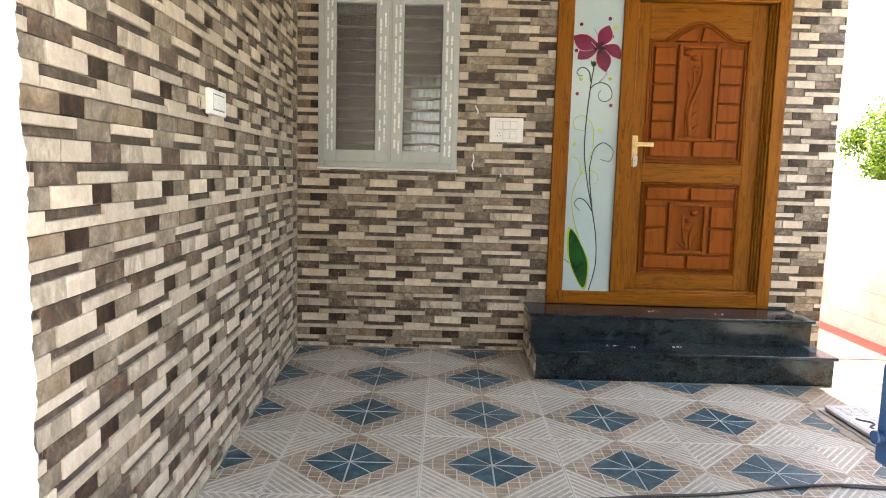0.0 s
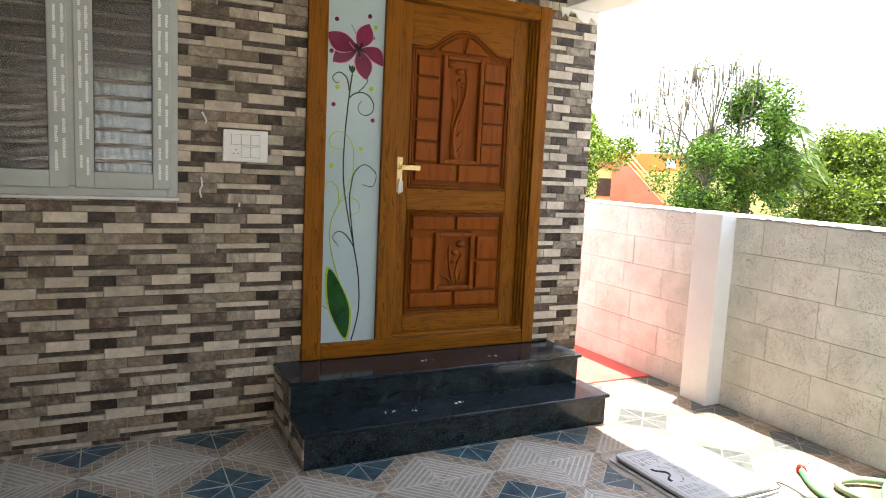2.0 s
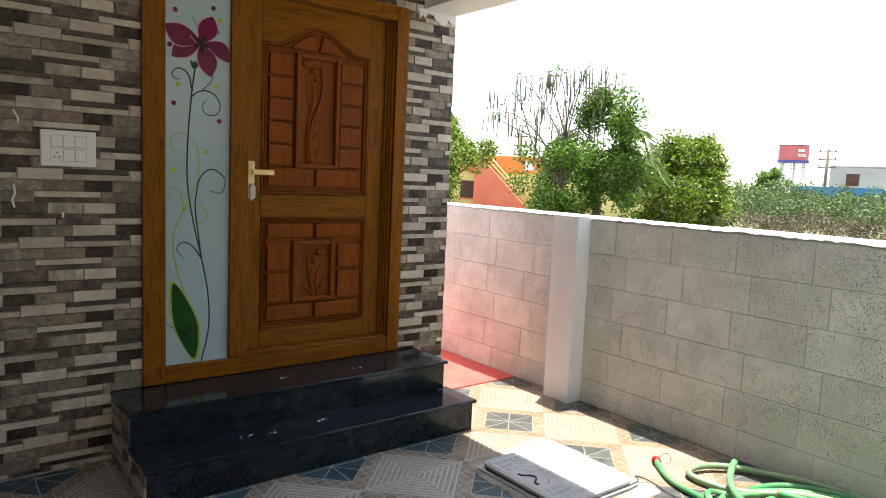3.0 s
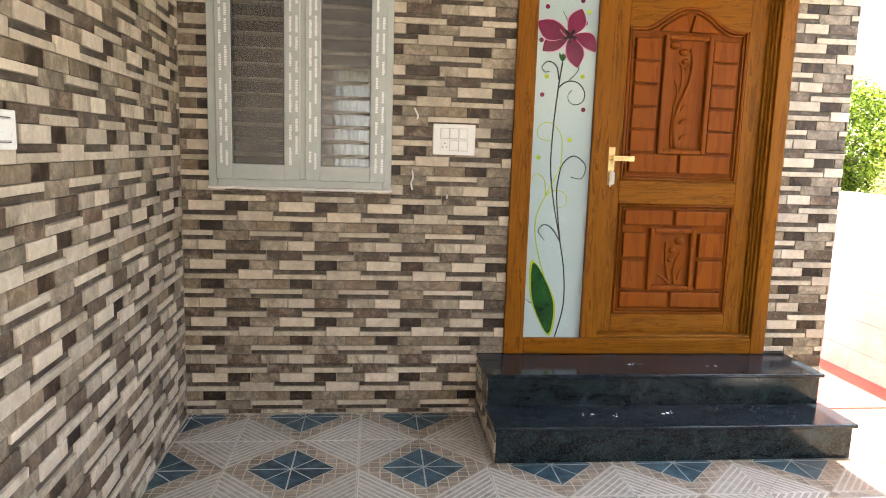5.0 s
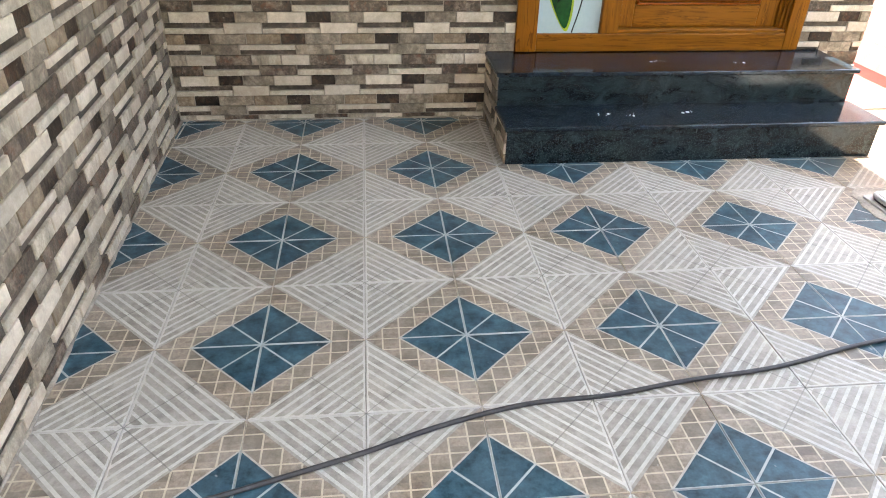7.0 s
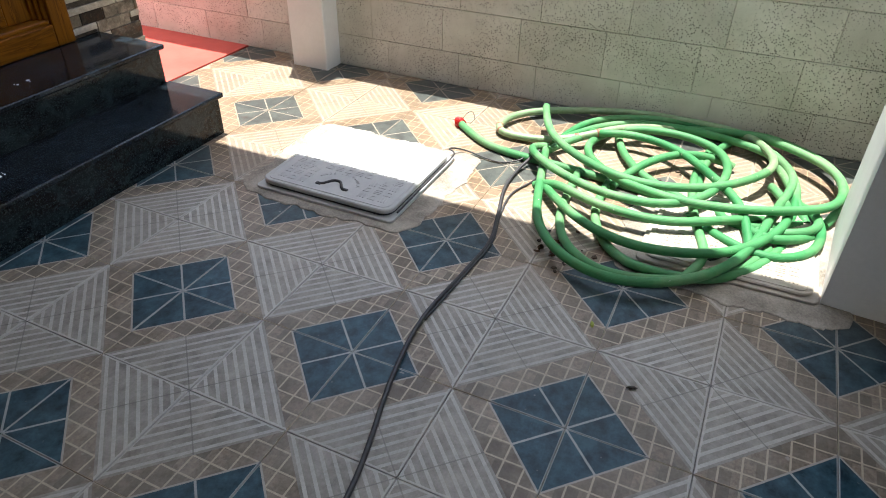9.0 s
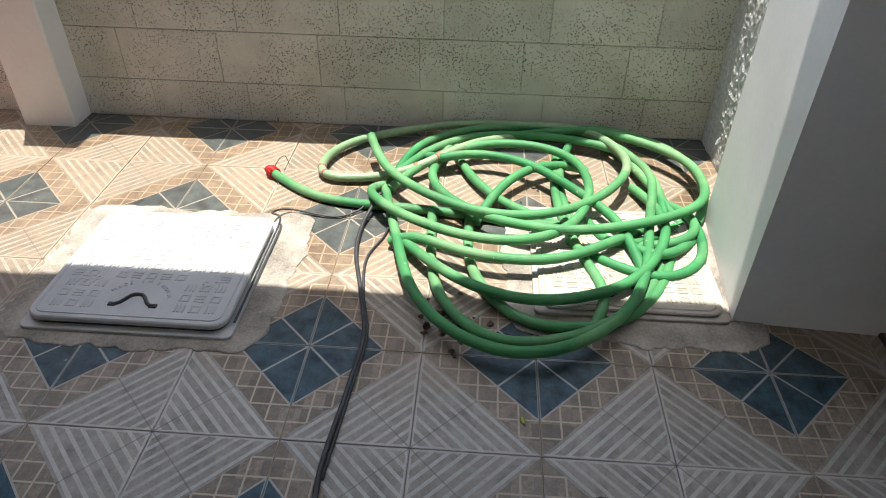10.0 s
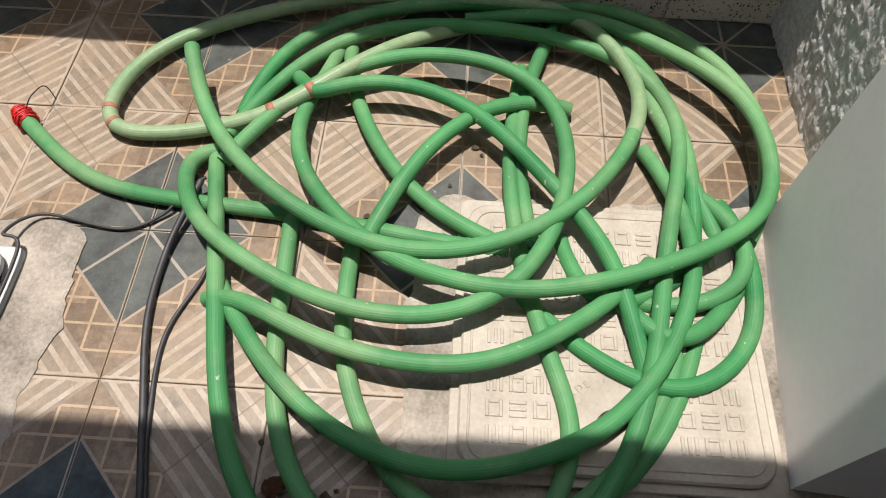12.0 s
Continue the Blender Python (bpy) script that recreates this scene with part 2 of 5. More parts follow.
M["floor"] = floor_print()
M["joint"] = mottled("floor_joint", (0.22, 0.21, 0.19), (0.36, 0.34, 0.31), 30, 0.85, 200, 0.3, vary=0)
M["granite"] = granite("black_granite", 0.80, (0.032, 0.050, 0.054))
# bluish reflected light on the treads is painted in with their dust colour
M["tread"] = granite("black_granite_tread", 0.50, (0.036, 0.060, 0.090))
TEAK = ((0.105, 0.034, 0.0028), (0.250, 0.092, 0.0065))
M["teak_z"] = timber("teak_upright", *TEAK, 2)
M["teak_x"] = timber("teak_level", *TEAK, 0)
M["panel"] = timber("orange_door_panel", (0.150, 0.034, 0.002), (0.225, 0.058, 0.004), 2, 0.40, 0.8)
M["brass"] = mottled("brass", (0.62, 0.46, 0.2), (0.78, 0.6, 0.3), 30, 0.28, 200, 0.05, vary=0, metal=1.0)
M["steel"] = plain("key_steel", (0.6, 0.6, 0.58), 0.3, 1.0)
M["white"] = mottled("white_plastic", (0.74, 0.74, 0.72), (0.80, 0.80, 0.78), 6, 0.3, 100, 0.02, vary=0)
M["upvc"] = mottled("white_upvc", (0.33, 0.365, 0.35), (0.44, 0.475, 0.455), 5, 0.35, 120, 0.04, vary=0)
M["foil"] = plain("clear_wrapping_print", (0.86, 0.88, 0.88), 0.25)
# dark brown that puts an unlit interior's shade into the colour
M["painted_shade"] = mottled("shade_painted_brown", (0.05, 0.024, 0.013), (0.10, 0.055, 0.033), 3, 0.8, 40, 0.1, vary=0)
M["frosted"] = mottled("frosted_white_glass", (0.35, 0.455, 0.47), (0.41, 0.515, 0.53), 1.5, 0.12, 60, 0.01, vary=0)


def whitewash():
    """Whitewashed hollow block: pale paint with open pores and grey patches."""
    g = Graph("whitewashed_block", 0.85, spec=0.2)
    p = g.where()
    pit = g.node("ShaderNodeTexVoronoi", Vector=p, Scale=108.0)
    pores = g.ramp(g.math("ADD", pit.outputs["Distance"], g.math("MULTIPLY", g.noise(30, 3, 0.6, p), 0.30)), [(0.35, 1.0), (0.45, 0.0)])
    patch = g.noise(4.5, 5, 0.6, p)
    dense = g.ramp(g.noise(4.2, 4, 0.65, p), [(0.36, 0.0), (0.55, 1.0)])
    c = g.mix(g.ramp(patch, [(0.3, 0.0), (0.7, 1.0)]), (0.48, 0.468, 0.405), (0.655, 0.633, 0.568))
    hole = g.math("MULTIPLY", pores, dense)
    c = g.mix(hole, c, (0.045, 0.042, 0.04))
    n = g.node("ShaderNodeHueSaturation", Value=g.math("ADD", g.math("MULTIPLY", g.own(), 0.14), 0.93))
    g.put(n.inputs["Color"], c)
    g.color(n.outputs[0])
    h = g.math("SUBTRACT", g.math("MULTIPLY", g.noise(55, 4, 0.65, p), 0.5), hole)
    g.bump(h, 0.8, 0.006)
    return g.m


M["block"] = whitewash()
M["mortar"] = mottled("whitewashed_mortar", (0.40, 0.38, 0.33), (0.58, 0.56, 0.50), 12, 0.9, 120, 0.6, vary=0, spec=0.2, dist=0.004)
M["coping"] = mottled("coping_whitewash", (0.66, 0.66, 0.64), (0.84, 0.84, 0.82), 20, 0.85, 160, 0.6, vary=0, dist=0.006)
M["rough_render"] = mottled("rough_render", (0.34, 0.34, 0.325), (0.70, 0.70, 0.68), 60, 0.9, 190, 0.8, vary=0, spec=0.2, dist=0.008)
M["red_floor"] = mottled("red_oxide_floor", (0.42, 0.055, 0.04), (0.56, 0.10, 0.075), 5, 0.5, 90, 0.15, vary=0)
M["cement"] = mottled("cement_screed", (0.11, 0.098, 0.080), (0.44, 0.395, 0.33), 7, 0.85, 150, 0.8, vary=0, spec=0.25, dist=0.003)
M["cover"] = mottled("grey_frp_cover", (0.37, 0.38, 0.375), (0.47, 0.475, 0.46), 8, 0.5, 150, 0.08, vary=0)
M["cover_old"] = mottled("dusty_frp_cover", (0.27, 0.24, 0.19), (0.44, 0.405, 0.34), 9, 0.7, 130, 0.2, vary=0)
M["rubber"] = mottled("black_rubber", (0.012, 0.012, 0.013), (0.045, 0.045, 0.048), 30, 0.55, 200, 0.1, vary=0)
M["red_wire"] = plain("red_wire", (0.55, 0.02, 0.02), 0.4)
M["blue_paint"] = mottled("blue_gate_paint", (0.013, 0.038, 0.10), (0.022, 0.058, 0.13), 6, 0.38, 120, 0.08, vary=0)
M["black_iron"] = mottled("black_threshold", (0.01, 0.01, 0.011), (0.04, 0.04, 0.042), 14, 0.4, 150, 0.2, vary=0)


# ---- geometry helpers ----
def mesh_of(name, bm, material):
    me = bpy.data.meshes.new(name)
    bm.normal_update()
    bm.to_mesh(me)
    bm.free()
    me.materials.append(M[material] if isinstance(material, str) else material)
    return me


def part(name, bm, material, parent=None, label=""):
    """One bmesh becomes one mesh object under its thing or part."""
    ob = new(name, mesh_of(name, bm, material))
    ob.parent = parent
    if label:
        tagged(ob, label)
    return ob


def thing(name, label, category, group="", kind="", at=(0, 0, 0)):
    ob = new(name)
    ob.empty_display_size = 0.1
    ob.location = at
    return tagged(ob, label, category, group, kind)


def solid(name, bm, material, label, category, group="", kind=""):
    return tagged(part(name, bm, material), label, category, group, kind)


def box(lo, hi, bevel=0.0, seg=1, bm=None):
    """A box between two corners, its edges eased."""
    b = bmesh.new()
    bmesh.ops.create_cube(b, size=1)
    lo, hi = Vector(lo), Vector(hi)
    for v in b.verts:
        v.co = Vector([lo[i] + (v.co[i] + 0.5) * (hi[i] - lo[i]) for i in range(3)])
    if bevel:
        bmesh.ops.bevel(b, geom=b.edges[:], offset=bevel, segments=seg, affect="EDGES", profile=0.5)
    return join(bm, b)


def join(bm, other):
    if bm is None:
        return other
    me = bpy.data.meshes.new("t")
    other.to_mesh(me)
    other.free()
    bm.from_mesh(me)
    bpy.data.meshes.remove(me)
    return bm


def prism(outline, lo, hi, axis=2, bevel=0.0, bm=None):
    """An outline in the plane across axis, drawn out from lo to hi."""
    b = bmesh.new()
    put = {2: lambda u, v, w: (u, v, w), 1: lambda u, v, w: (u, w, v), 0: lambda u, v, w: (w, u, v)}[axis]
    low = [b.verts.new(put(u, v, lo)) for u, v in outline]
    top = [b.verts.new(put(u, v, hi)) for u, v in outline]
    n = len(outline)
    b.faces.new(low[::-1])
    cap = b.faces.new(top)
    for i in range(n):
        b.faces.new((low[i], low[(i + 1) % n], top[(i + 1) % n], top[i]))
    bmesh.ops.recalc_face_normals(b, faces=b.faces[:])
    if bevel:
        bmesh.ops.bevel(b, geom=list({e for e in b.edges if all(v in top for v in e.verts)} | {e for e in b.edges if all(v in low for v in e.verts)}), offset=bevel, segments=1, affect="EDGES")
    return join(bm, b)


def smooth_line(pts, steps=8, closed=False):
    """Points along a soft curve through the given ones."""
    p = [Vector(q) for q in pts]
    n = len(p)
    out = []
    for i in range(n if closed else n - 1):
        g = (lambda k: p[k % n]) if closed else (lambda k: p[min(max(k, 0), n - 1)])
        a, b, c, d = g(i - 1), g(i), g(i + 1), g(i + 2)
        for s in range(steps):
            t = s / steps
            out.append(0.5 * (2 * b + (c - a) * t + (2 * a - 5 * b + 4 * c - d) * t * t + (3 * b - a - 3 * c + d) * t ** 3))
    if not closed:
        out.append(p[-1])
    return out


def tube(pts, radius, sides=10, bm=None, closed=False, ribs=0.0, caps=True):
    """A round tube along points; radius may be a number or one for each point."""
    bm = bm or bmesh.new()
    n = len(pts)
    rings, up = [], None
    for i in range(n):
        d = (pts[(i + 1) % n] - pts[i - 1]) if closed or 0 < i < n - 1 else (pts[1] - pts[0] if i == 0 else pts[-1] - pts[-2])
        d = d.normalized()
        if up is None:
            up = d.orthogonal().normalized()
        up = (up - d * up.dot(d)).normalized()
        side = d.cross(up)
        r = radius[i] if isinstance(radius, (list, tuple)) else radius
        ring = []
        for k in range(sides):
            a = 2 * math.pi * k / sides
            rr = r * (1 + (ribs if k % 2 else -ribs))
            ring.append(bm.verts.new(pts[i] + (up * math.cos(a) + side * math.sin(a)) * rr))
        rings.append(ring)
    for i in range(n if closed else n - 1):
        a, b = rings[i], rings[(i + 1) % n]
        for k in range(sides):
            f = bm.faces.new((a[k], a[(k + 1) % sides], b[(k + 1) % sides], b[k]))
            f.smooth = True
            if ribs:
                for e in f.edges:
                    if (e.verts[0] in (a[k], a[(k + 1) % sides])) != (e.verts[1] in (a[k], a[(k + 1) % sides])):
                        e.smooth = False
    if caps and not closed:
        bm.faces.new(rings[0][::-1])
        bm.faces.new(rings[-1])
    return bm


def disc(center, radius, thick, axis, sides=24, bm=None, bevel=0.0):
    c = Vector(center)
    uv = {0: (c.y, c.z), 1: (c.x, c.z), 2: (c.x, c.y)}[axis]
    out = [(uv[0] + radius * math.cos(2 * math.pi * k / sides), uv[1] + radius * math.sin(2 * math.pi * k / sides)) for k in range(sides)]
    return prism(out, c[axis], c[axis] + thick, axis, bevel, bm)


def minus(rects, hole):
    """Rectangles (u0, v0, u1, v1) with a rectangle cut out of them."""
    out = []
    for u0, v0, u1, v1 in rects:
        a0, b0, a1, b1 = max(u0, hole[0]), max(v0, hole[1]), min(u1, hole[2]), min(v1, hole[3])
        if a0 >= a1 or b0 >= b1:
            out.append((u0, v0, u1, v1))
            continue
        out += [r for r in ((u0, v0, a0, v1), (a1, v0, u1, v1), (a0, v0, a1, b0), (a0, b1, a1, v1)) if r[2] - r[0] > 0.006 and r[3] - r[1] > 0.006]
    return out


# ---- the plan ----
WALL_X, WALL_Y, END_X = -0.09, 0.03, 3.59      # left wall, front wall, its outer end
BOUND_X, BOUND_H = 4.32, 1.265                 # boundary wall
BEAM_Z, CEIL_Z = 2.53, 2.82
PIECE = 0.009                                  # thickness of the stone-look pieces
WINDOW = (0.055, 1.262, 1.004, 2.46)
DOORWAY = (1.655, 0.352, 3.212, 2.505)
STEP_X0, STEP_X1 = 1.504, 3.345
LEFT = pose(WALL_X, WALL_Y, 0, 0, 0, 92.86)     # the left wall stands a little out of square
LEFT_LEN = 3.298


def structure():
    floor = solid("floor", box((-0.6, -5.6, -0.2), (BOUND_X + 0.05, 0.06, -0.006)), "joint", "tiled porch floor with cement joints", "floor", kind="structure")
    wall = bmesh.new()
    back = WALL_Y + PIECE + 0.003
    for x0, z0, x1, z1 in minus(minus([(WALL_X - 0.2, -0.1, END_X, 3.1)], WINDOW), DOORWAY):
        box((x0, back, z0), (x1, back + 0.22, z1), 0, 1, wall)
    wall_front = solid("wall_front", wall, "grout", "house wall clad in cream and brown stone-look tiles", "wall", kind="structure")
    side = box((END_X - 0.2, back + 0.22, -0.1), (END_X, 7.0, 3.1))
    solid("wall_side", side, "plaster", "plastered side wall of the house", "wall", kind="structure")
    wall_left = solid("wall_left", box((-LEFT_LEN, PIECE + 0.003, -0.1), (0.0, 0.24, 3.1)), "grout", "porch wall clad in cream and brown stone-look tiles", "wall", kind="structure")
    wall_left.matrix_basis = LEFT
    column = solid("column_left", box((-LEFT_LEN - 0.36, -0.004, -0.1), (-LEFT_LEN - 0.004, 0.30, BEAM_Z), 0.006), "plaster", "white plastered gate column at the wall end", "column", kind="structure")
    column.matrix_basis = LEFT
    # porch column beside the boundary wall, slightly out of square
    solid("column_right", prism([(3.203, -3.024), (3.722, -3.070), (3.722, -3.72), (3.165, -3.62)], -0.05, BEAM_Z, 2), "plaster", "smooth grey-white plastered gate column", "column", kind="structure")
    solid("ceiling", box((WALL_X - 0.3, -3.72, CEIL_Z), (3.60, back, CEIL_Z + 0.14)), "ceiling", "white painted porch ceiling slab", "ceiling", kind="structure")
    solid("beam_edge", box((3.33, -3.0, BEAM_Z), (3.60, WALL_Y + 0.005, CEIL_Z - 0.002), 0.004), "ceiling", "plastered beam along the porch edge", "beam", kind="structure")
    solid("beam_gate", box((WALL_X - 0.3, -3.72, BEAM_Z + 0.003), (3.722, -3.003, CEIL_Z - 0.003), 0.004), "ceiling", "plastered beam over the gate", "beam", kind="structure")
    return floor, wall_front, wall_left


FLOOR, WALL_FRONT, WALL_LEFT = structure()


# ---- boundary wall ----
def boundary():
    bw = solid("wall_boundary", box((BOUND_X + 0.006, -3.35, -0.3), (BOUND_X + 0.16, 7.2, BOUND_H - 0.012)), "mortar", "whitewashed hollow-block boundary wall", "wall", kind="structure")
    solid("pilaster", box((4.19, -0.592, -0.05), (BOUND_X + 0.05, -0.37, BOUND_H + 0.004), 0.006), "plaster", "smooth whitewashed pilaster on the boundary wall", "pilaster", kind="structure")
    stub = solid("wall_stub", box((3.718, -3.42, -0.05), (BOUND_X + 0.03, -3.205, BOUND_H - 0.05), 0.01), "rough_render", "short wall in rough grey render", "wall", kind="structure")
    # thrown render stands in lumps on its face
    lumps = bmesh.new()
    nx, nz = 110, 190
    grid = []
    for i in range(nx + 1):
        col = []
        for k in range(nz + 1):
            x, z = 3.724 + (BOUND_X - 3.724 + 0.004) * i / nx, (BOUND_H - 0.06) * k / nz
            p = Vector((x, 0.0, z))
            h = 0.006 * max(0.0, noise.noise(p * 60)) + 0.0035 * noise.noise(p * 140) + 0.004 * noise.noise(p * 20)
            col.append(lumps.verts.new((x, -3.203 + max(-0.001, 0.002 + h), z)))
        grid.append(col)
    for i in range(nx):
        for k in range(nz):
            lumps.faces.new((grid[i][k], grid[i][k + 1], grid[i + 1][k + 1], grid[i + 1][k])).smooth = True
    part("render_coat", lumps, "rough_render", stub, "lumpy grey render")
    # uneven coping of whitewash along the top
    cop = bmesh.new()
    rng = random.Random(5)
    prev = None
    for i in range(420):
        y = -3.35 + i * 10.5 / 419
        j = lambda s: rng.uniform(-s, s)
        ring = [cop.verts.new(q) for q in ((BOUND_X - 0.004 + j(0.004), y, BOUND_H - 0.012 + j(0.005)), (BOUND_X + 0.002 + j(0.004), y, BOUND_H + j(0.0018)), (BOUND_X + 0.16, y, BOUND_H + j(0.0018)), (BOUND_X + 0.17, y, BOUND_H - 0.03))]
        if prev:
            for k in range(3):
                cop.faces.new((prev[k], prev[k + 1], ring[k + 1], ring[k])).smooth = True
        prev = ring
    part("coping", cop, "coping", bw, "ragged white coping edge")
    return bw


BOUNDARY = boundary()
solid("red_floor", box((END_X, 0.045, -0.1), (BOUND_X + 0.004, 7.0, 0.004)), "red_floor", "red oxide painted passage floor", "floor", kind="structure")
solid("wall_back", box((END_X, 7.0, -0.1), (BOUND_X + 0.2, 7.2, 2.2)), "plaster", "plastered wall closing the passage", "wall", kind="structure")
solid("ground", box((-900, -900, -0.5), (900, 900, -0.25)), mottled("dry_ground", (0.10, 0.095, 0.05), (0.18, 0.17, 0.09), 0.35, 0.95, 8, 0.3, vary=0, spec=0.1), "dry grassy open ground", "ground", kind="structure")
solid("threshold", box((WALL_X, -3.72, -0.05), (3.19, -3.42, 0.012), 0.004), "black_iron", "dark stone threshold under the gate", "threshold", kind="structure")


# ---- steps ----
def steps():
    st = thing("entrance_steps", "two polished black granite steps below the front door", "steps", at=(2.42, -0.3, 0))
    inv = lambda ob: setattr(ob, "matrix_parent_inverse", st.matrix_basis.inverted()) or ob
    inv(part("lower_riser", box((STEP_X0 + 0.012, -0.608, -0.02), (STEP_X1 - 0.006, -0.30, 0.162), 0.002), "granite", st))
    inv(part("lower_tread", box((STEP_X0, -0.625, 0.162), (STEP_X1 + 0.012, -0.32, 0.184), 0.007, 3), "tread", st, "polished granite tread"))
    inv(part("upper_riser", box((STEP_X0 + 0.012, -0.322, 0.0), (STEP_X1 - 0.006, WALL_Y + 0.004, 0.328), 0.002), "granite", st))
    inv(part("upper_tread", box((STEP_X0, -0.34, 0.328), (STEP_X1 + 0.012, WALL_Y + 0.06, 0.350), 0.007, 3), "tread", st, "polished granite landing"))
    return st


STEPS = steps()


# ---- front door with side light ----
def front_door():
    d = tagged(new("door_1"), "closed teak front door with orange carved panels", "door", kind="structure")
    x0, z0, x1, z1 = DOORWAY
    F0, F1 = 0.012, 0.24
    LEAF = 0.085

    def beam(name, a, b, m):
        part(name, box(a, b, 0.006, 2), m, d)

    beam("frame_post", (x0, F0, z0), (1.766, F1, z1), "teak_z")
    beam("frame_post", (2.096, F0, 0.444), (2.196, F1, 2.42), "teak_z")
    beam("frame_post", (3.125, F0, z0), (x1, F1, z1), "teak_z")
    beam("frame_sill", (1.766, F0 + 0.001, z0), (3.125, F1, 0.444), "teak_x")
    beam("frame_head", (1.766, F0 + 0.001, 2.42), (3.125, F1, z1), "teak_x")
    # stepped rebates around the leaf
    for i in range(3):
        o = 0.012 * i
        bm = box((3.098 - o + 0.012, F0 + 0.02 + 0.018 * i, 0.446), (3.127, F0 + 0.036 + 0.018 * i, 2.418), 0.002)
        part("rebate", bm, "teak_z", d)
    part("threshold_bead", box((2.197, F0 + 0.012, 0.443), (3.12, LEAF + 0.03, 0.462), 0.004), "teak_x", d, "pale worn timber sill bead")
    # leaf: stiles and rails
    leaf = part("door_leaf", box((2.197, LEAF + 0.026, 0.462), (3.124, LEAF + 0.046, 2.418)), "teak_z", d)
    ux0, ux1, uz0, uz1 = 2.292, 2.982, 1.345, 2.185
    lx0, lx1, lz0, lz1 = 2.300, 2.984, 0.572, 1.215
    B = LEAF
    part("stile", box((2.197, B, 0.462), (ux0, B + 0.026, 2.418), 0.003), "teak_z", leaf)
    part("stile", box((ux1, B, 0.462), (3.124, B + 0.026, 2.418), 0.003), "teak_z", leaf)
    part("rail", box((ux0, B, 0.462), (ux1, B + 0.026, lz0), 0.003), "teak_x", leaf)
    part("rail", box((ux0, B, lz1), (ux1, B + 0.026, uz0), 0.003), "teak_x", leaf)

    def arch(k, inset=0.0, n=28):
        """The curved head of the upper panel, between its two ends."""
        t = k / n
        x = ux0 + inset + (ux1 - ux0 - 2 * inset) * t
        w = max(0.0, min(1.0, (abs(t - 0.5) * 2 - 0.04) / 0.72))
        s = 0.5 + 0.5 * math.cos(math.pi * w)
        return x, uz1 - inset + 0.118 * s ** 0.8

    head = [arch(k) for k in range(29)] + [(ux1, 2.418), (ux0, 2.418)]
    part("rail", prism(head, B, B + 0.026, 1), "teak_x", leaf)
    # moulding around the panels
    up = [Vector((x, B + 0.004, z)) for x, z in [arch(k, 0.008) for k in range(29)]] + [Vector((ux1 - 0.008, B + 0.004, uz0 + 0.008)), Vector((ux0 + 0.008, B + 0.004, uz0 + 0.008))]
    part("moulding", tube(up, 0.009, 6, closed=True), "panel", leaf)
    up = [Vector((x, B + 0.006, z)) for x, z in [arch(k, 0.026) for k in range(29)]] + [Vector((ux1 - 0.026, B + 0.006, uz0 + 0.026)), Vector((ux0 + 0.026, B + 0.006, uz0 + 0.026))]
    part("moulding", tube(up, 0.006, 6, closed=True), "panel", leaf)
    for o, r in ((0.008, 0.009), (0.026, 0.006)):
        q = [Vector((x, B + 0.005, z)) for x, z in ((lx0 + o, lz0 + o), (lx1 - o, lz0 + o), (lx1 - o, lz1 - o), (lx0 + o, lz1 - o))]
        part("moulding", tube(q, r, 6, closed=True), "panel", leaf)

    # raised panel field and its blocks
    field_u = [arch(k, 0.03) for k in range(29)] + [(ux1 - 0.03, uz0 + 0.03), (ux0 + 0.03, uz0 + 0.03)]
    pu = part("panel", prism(field_u, B + 0.018, B + 0.027, 1), "panel", leaf, "orange-brown carved upper panel")
    pl = part("panel", box((lx0 + 0.03, B + 0.018, lz0 + 0.03), (lx1 - 0.03, B + 0.027, lz1 - 0.03)), "panel", leaf, "orange-brown carved lower panel")

    def block(a, b, parent, y=0.004):
        ob = part("block", box((a[0], B - 0.006, a[1]), (b[0], B + 0.022, b[1]), 0.006, 2), "panel", parent)
        return ob

    for i in range(5):
        z = 1.512 + i * 0.1255
        block((2.336, z), (2.476, z + 0.113), pu)
        block((2.782, z), (2.932, z + 0.113), pu)
    block((2.336, 1.394), (2.612, 1.497), pu)
    block((2.634, 1.394), (2.932, 1.497), pu)

    def headblock(a, b):
        top = [(x, z - 0.014) for x, z in (arch(k, 0.03) for k in range(29)) if a <= x <= b]
        part("block", prism(top + [(b, 2.168), (a, 2.168)], B - 0.004, B + 0.022, 1, 0.004), "panel", pu)

    headblock(2.47, 2.618)
    headblock(2.640, 2.80)

    def box_frame(x0, z0, x1, z1, w, parent):
        for a, b in (((x0, z0), (x0 + w, z1)), ((x1 - w, z0), (x1, z1)), ((x0 + w, z0), (x1 - w, z0 + w)), ((x0 + w, z1 - w), (x1 - w, z1))):
            part("inner_frame", box((a[0], B - 0.010, a[1]), (b[0], B + 0.022, b[1]), 0.006, 2), "panel", parent)

    box_frame(2.497, 1.500, 2.777, 2.150, 0.026, pu)
    box_frame(2.495, 0.715, 2.768, 1.077, 0.026, pl)
    for a, b in (((2.337, 1.095), (2.618, 1.178)), ((2.640, 1.095), (2.944, 1.178)), ((2.337, 0.907), (2.470, 1.050)), ((2.337, 0.722), (2.470, 0.888)), ((2.792, 0.907), (2.944, 1.050)), ((2.792, 0.722), (2.944, 0.888)), ((2.337, 0.612), (2.622, 0.702)), ((2.645, 0.612), (2.944, 0.702))):
        block(a, b, pl)

    # carved flower stems
    def carve(points, r0, r1, parent):
        pts = smooth_line([(x, B + 0.014, z) for x, z in points], 8)
        n = len(pts)
        rad = [(r0 + (r1 - r0) * i / (n - 1)) * (1.0 if 0 < i < n - 1 else 0.35) for i in range(n)]
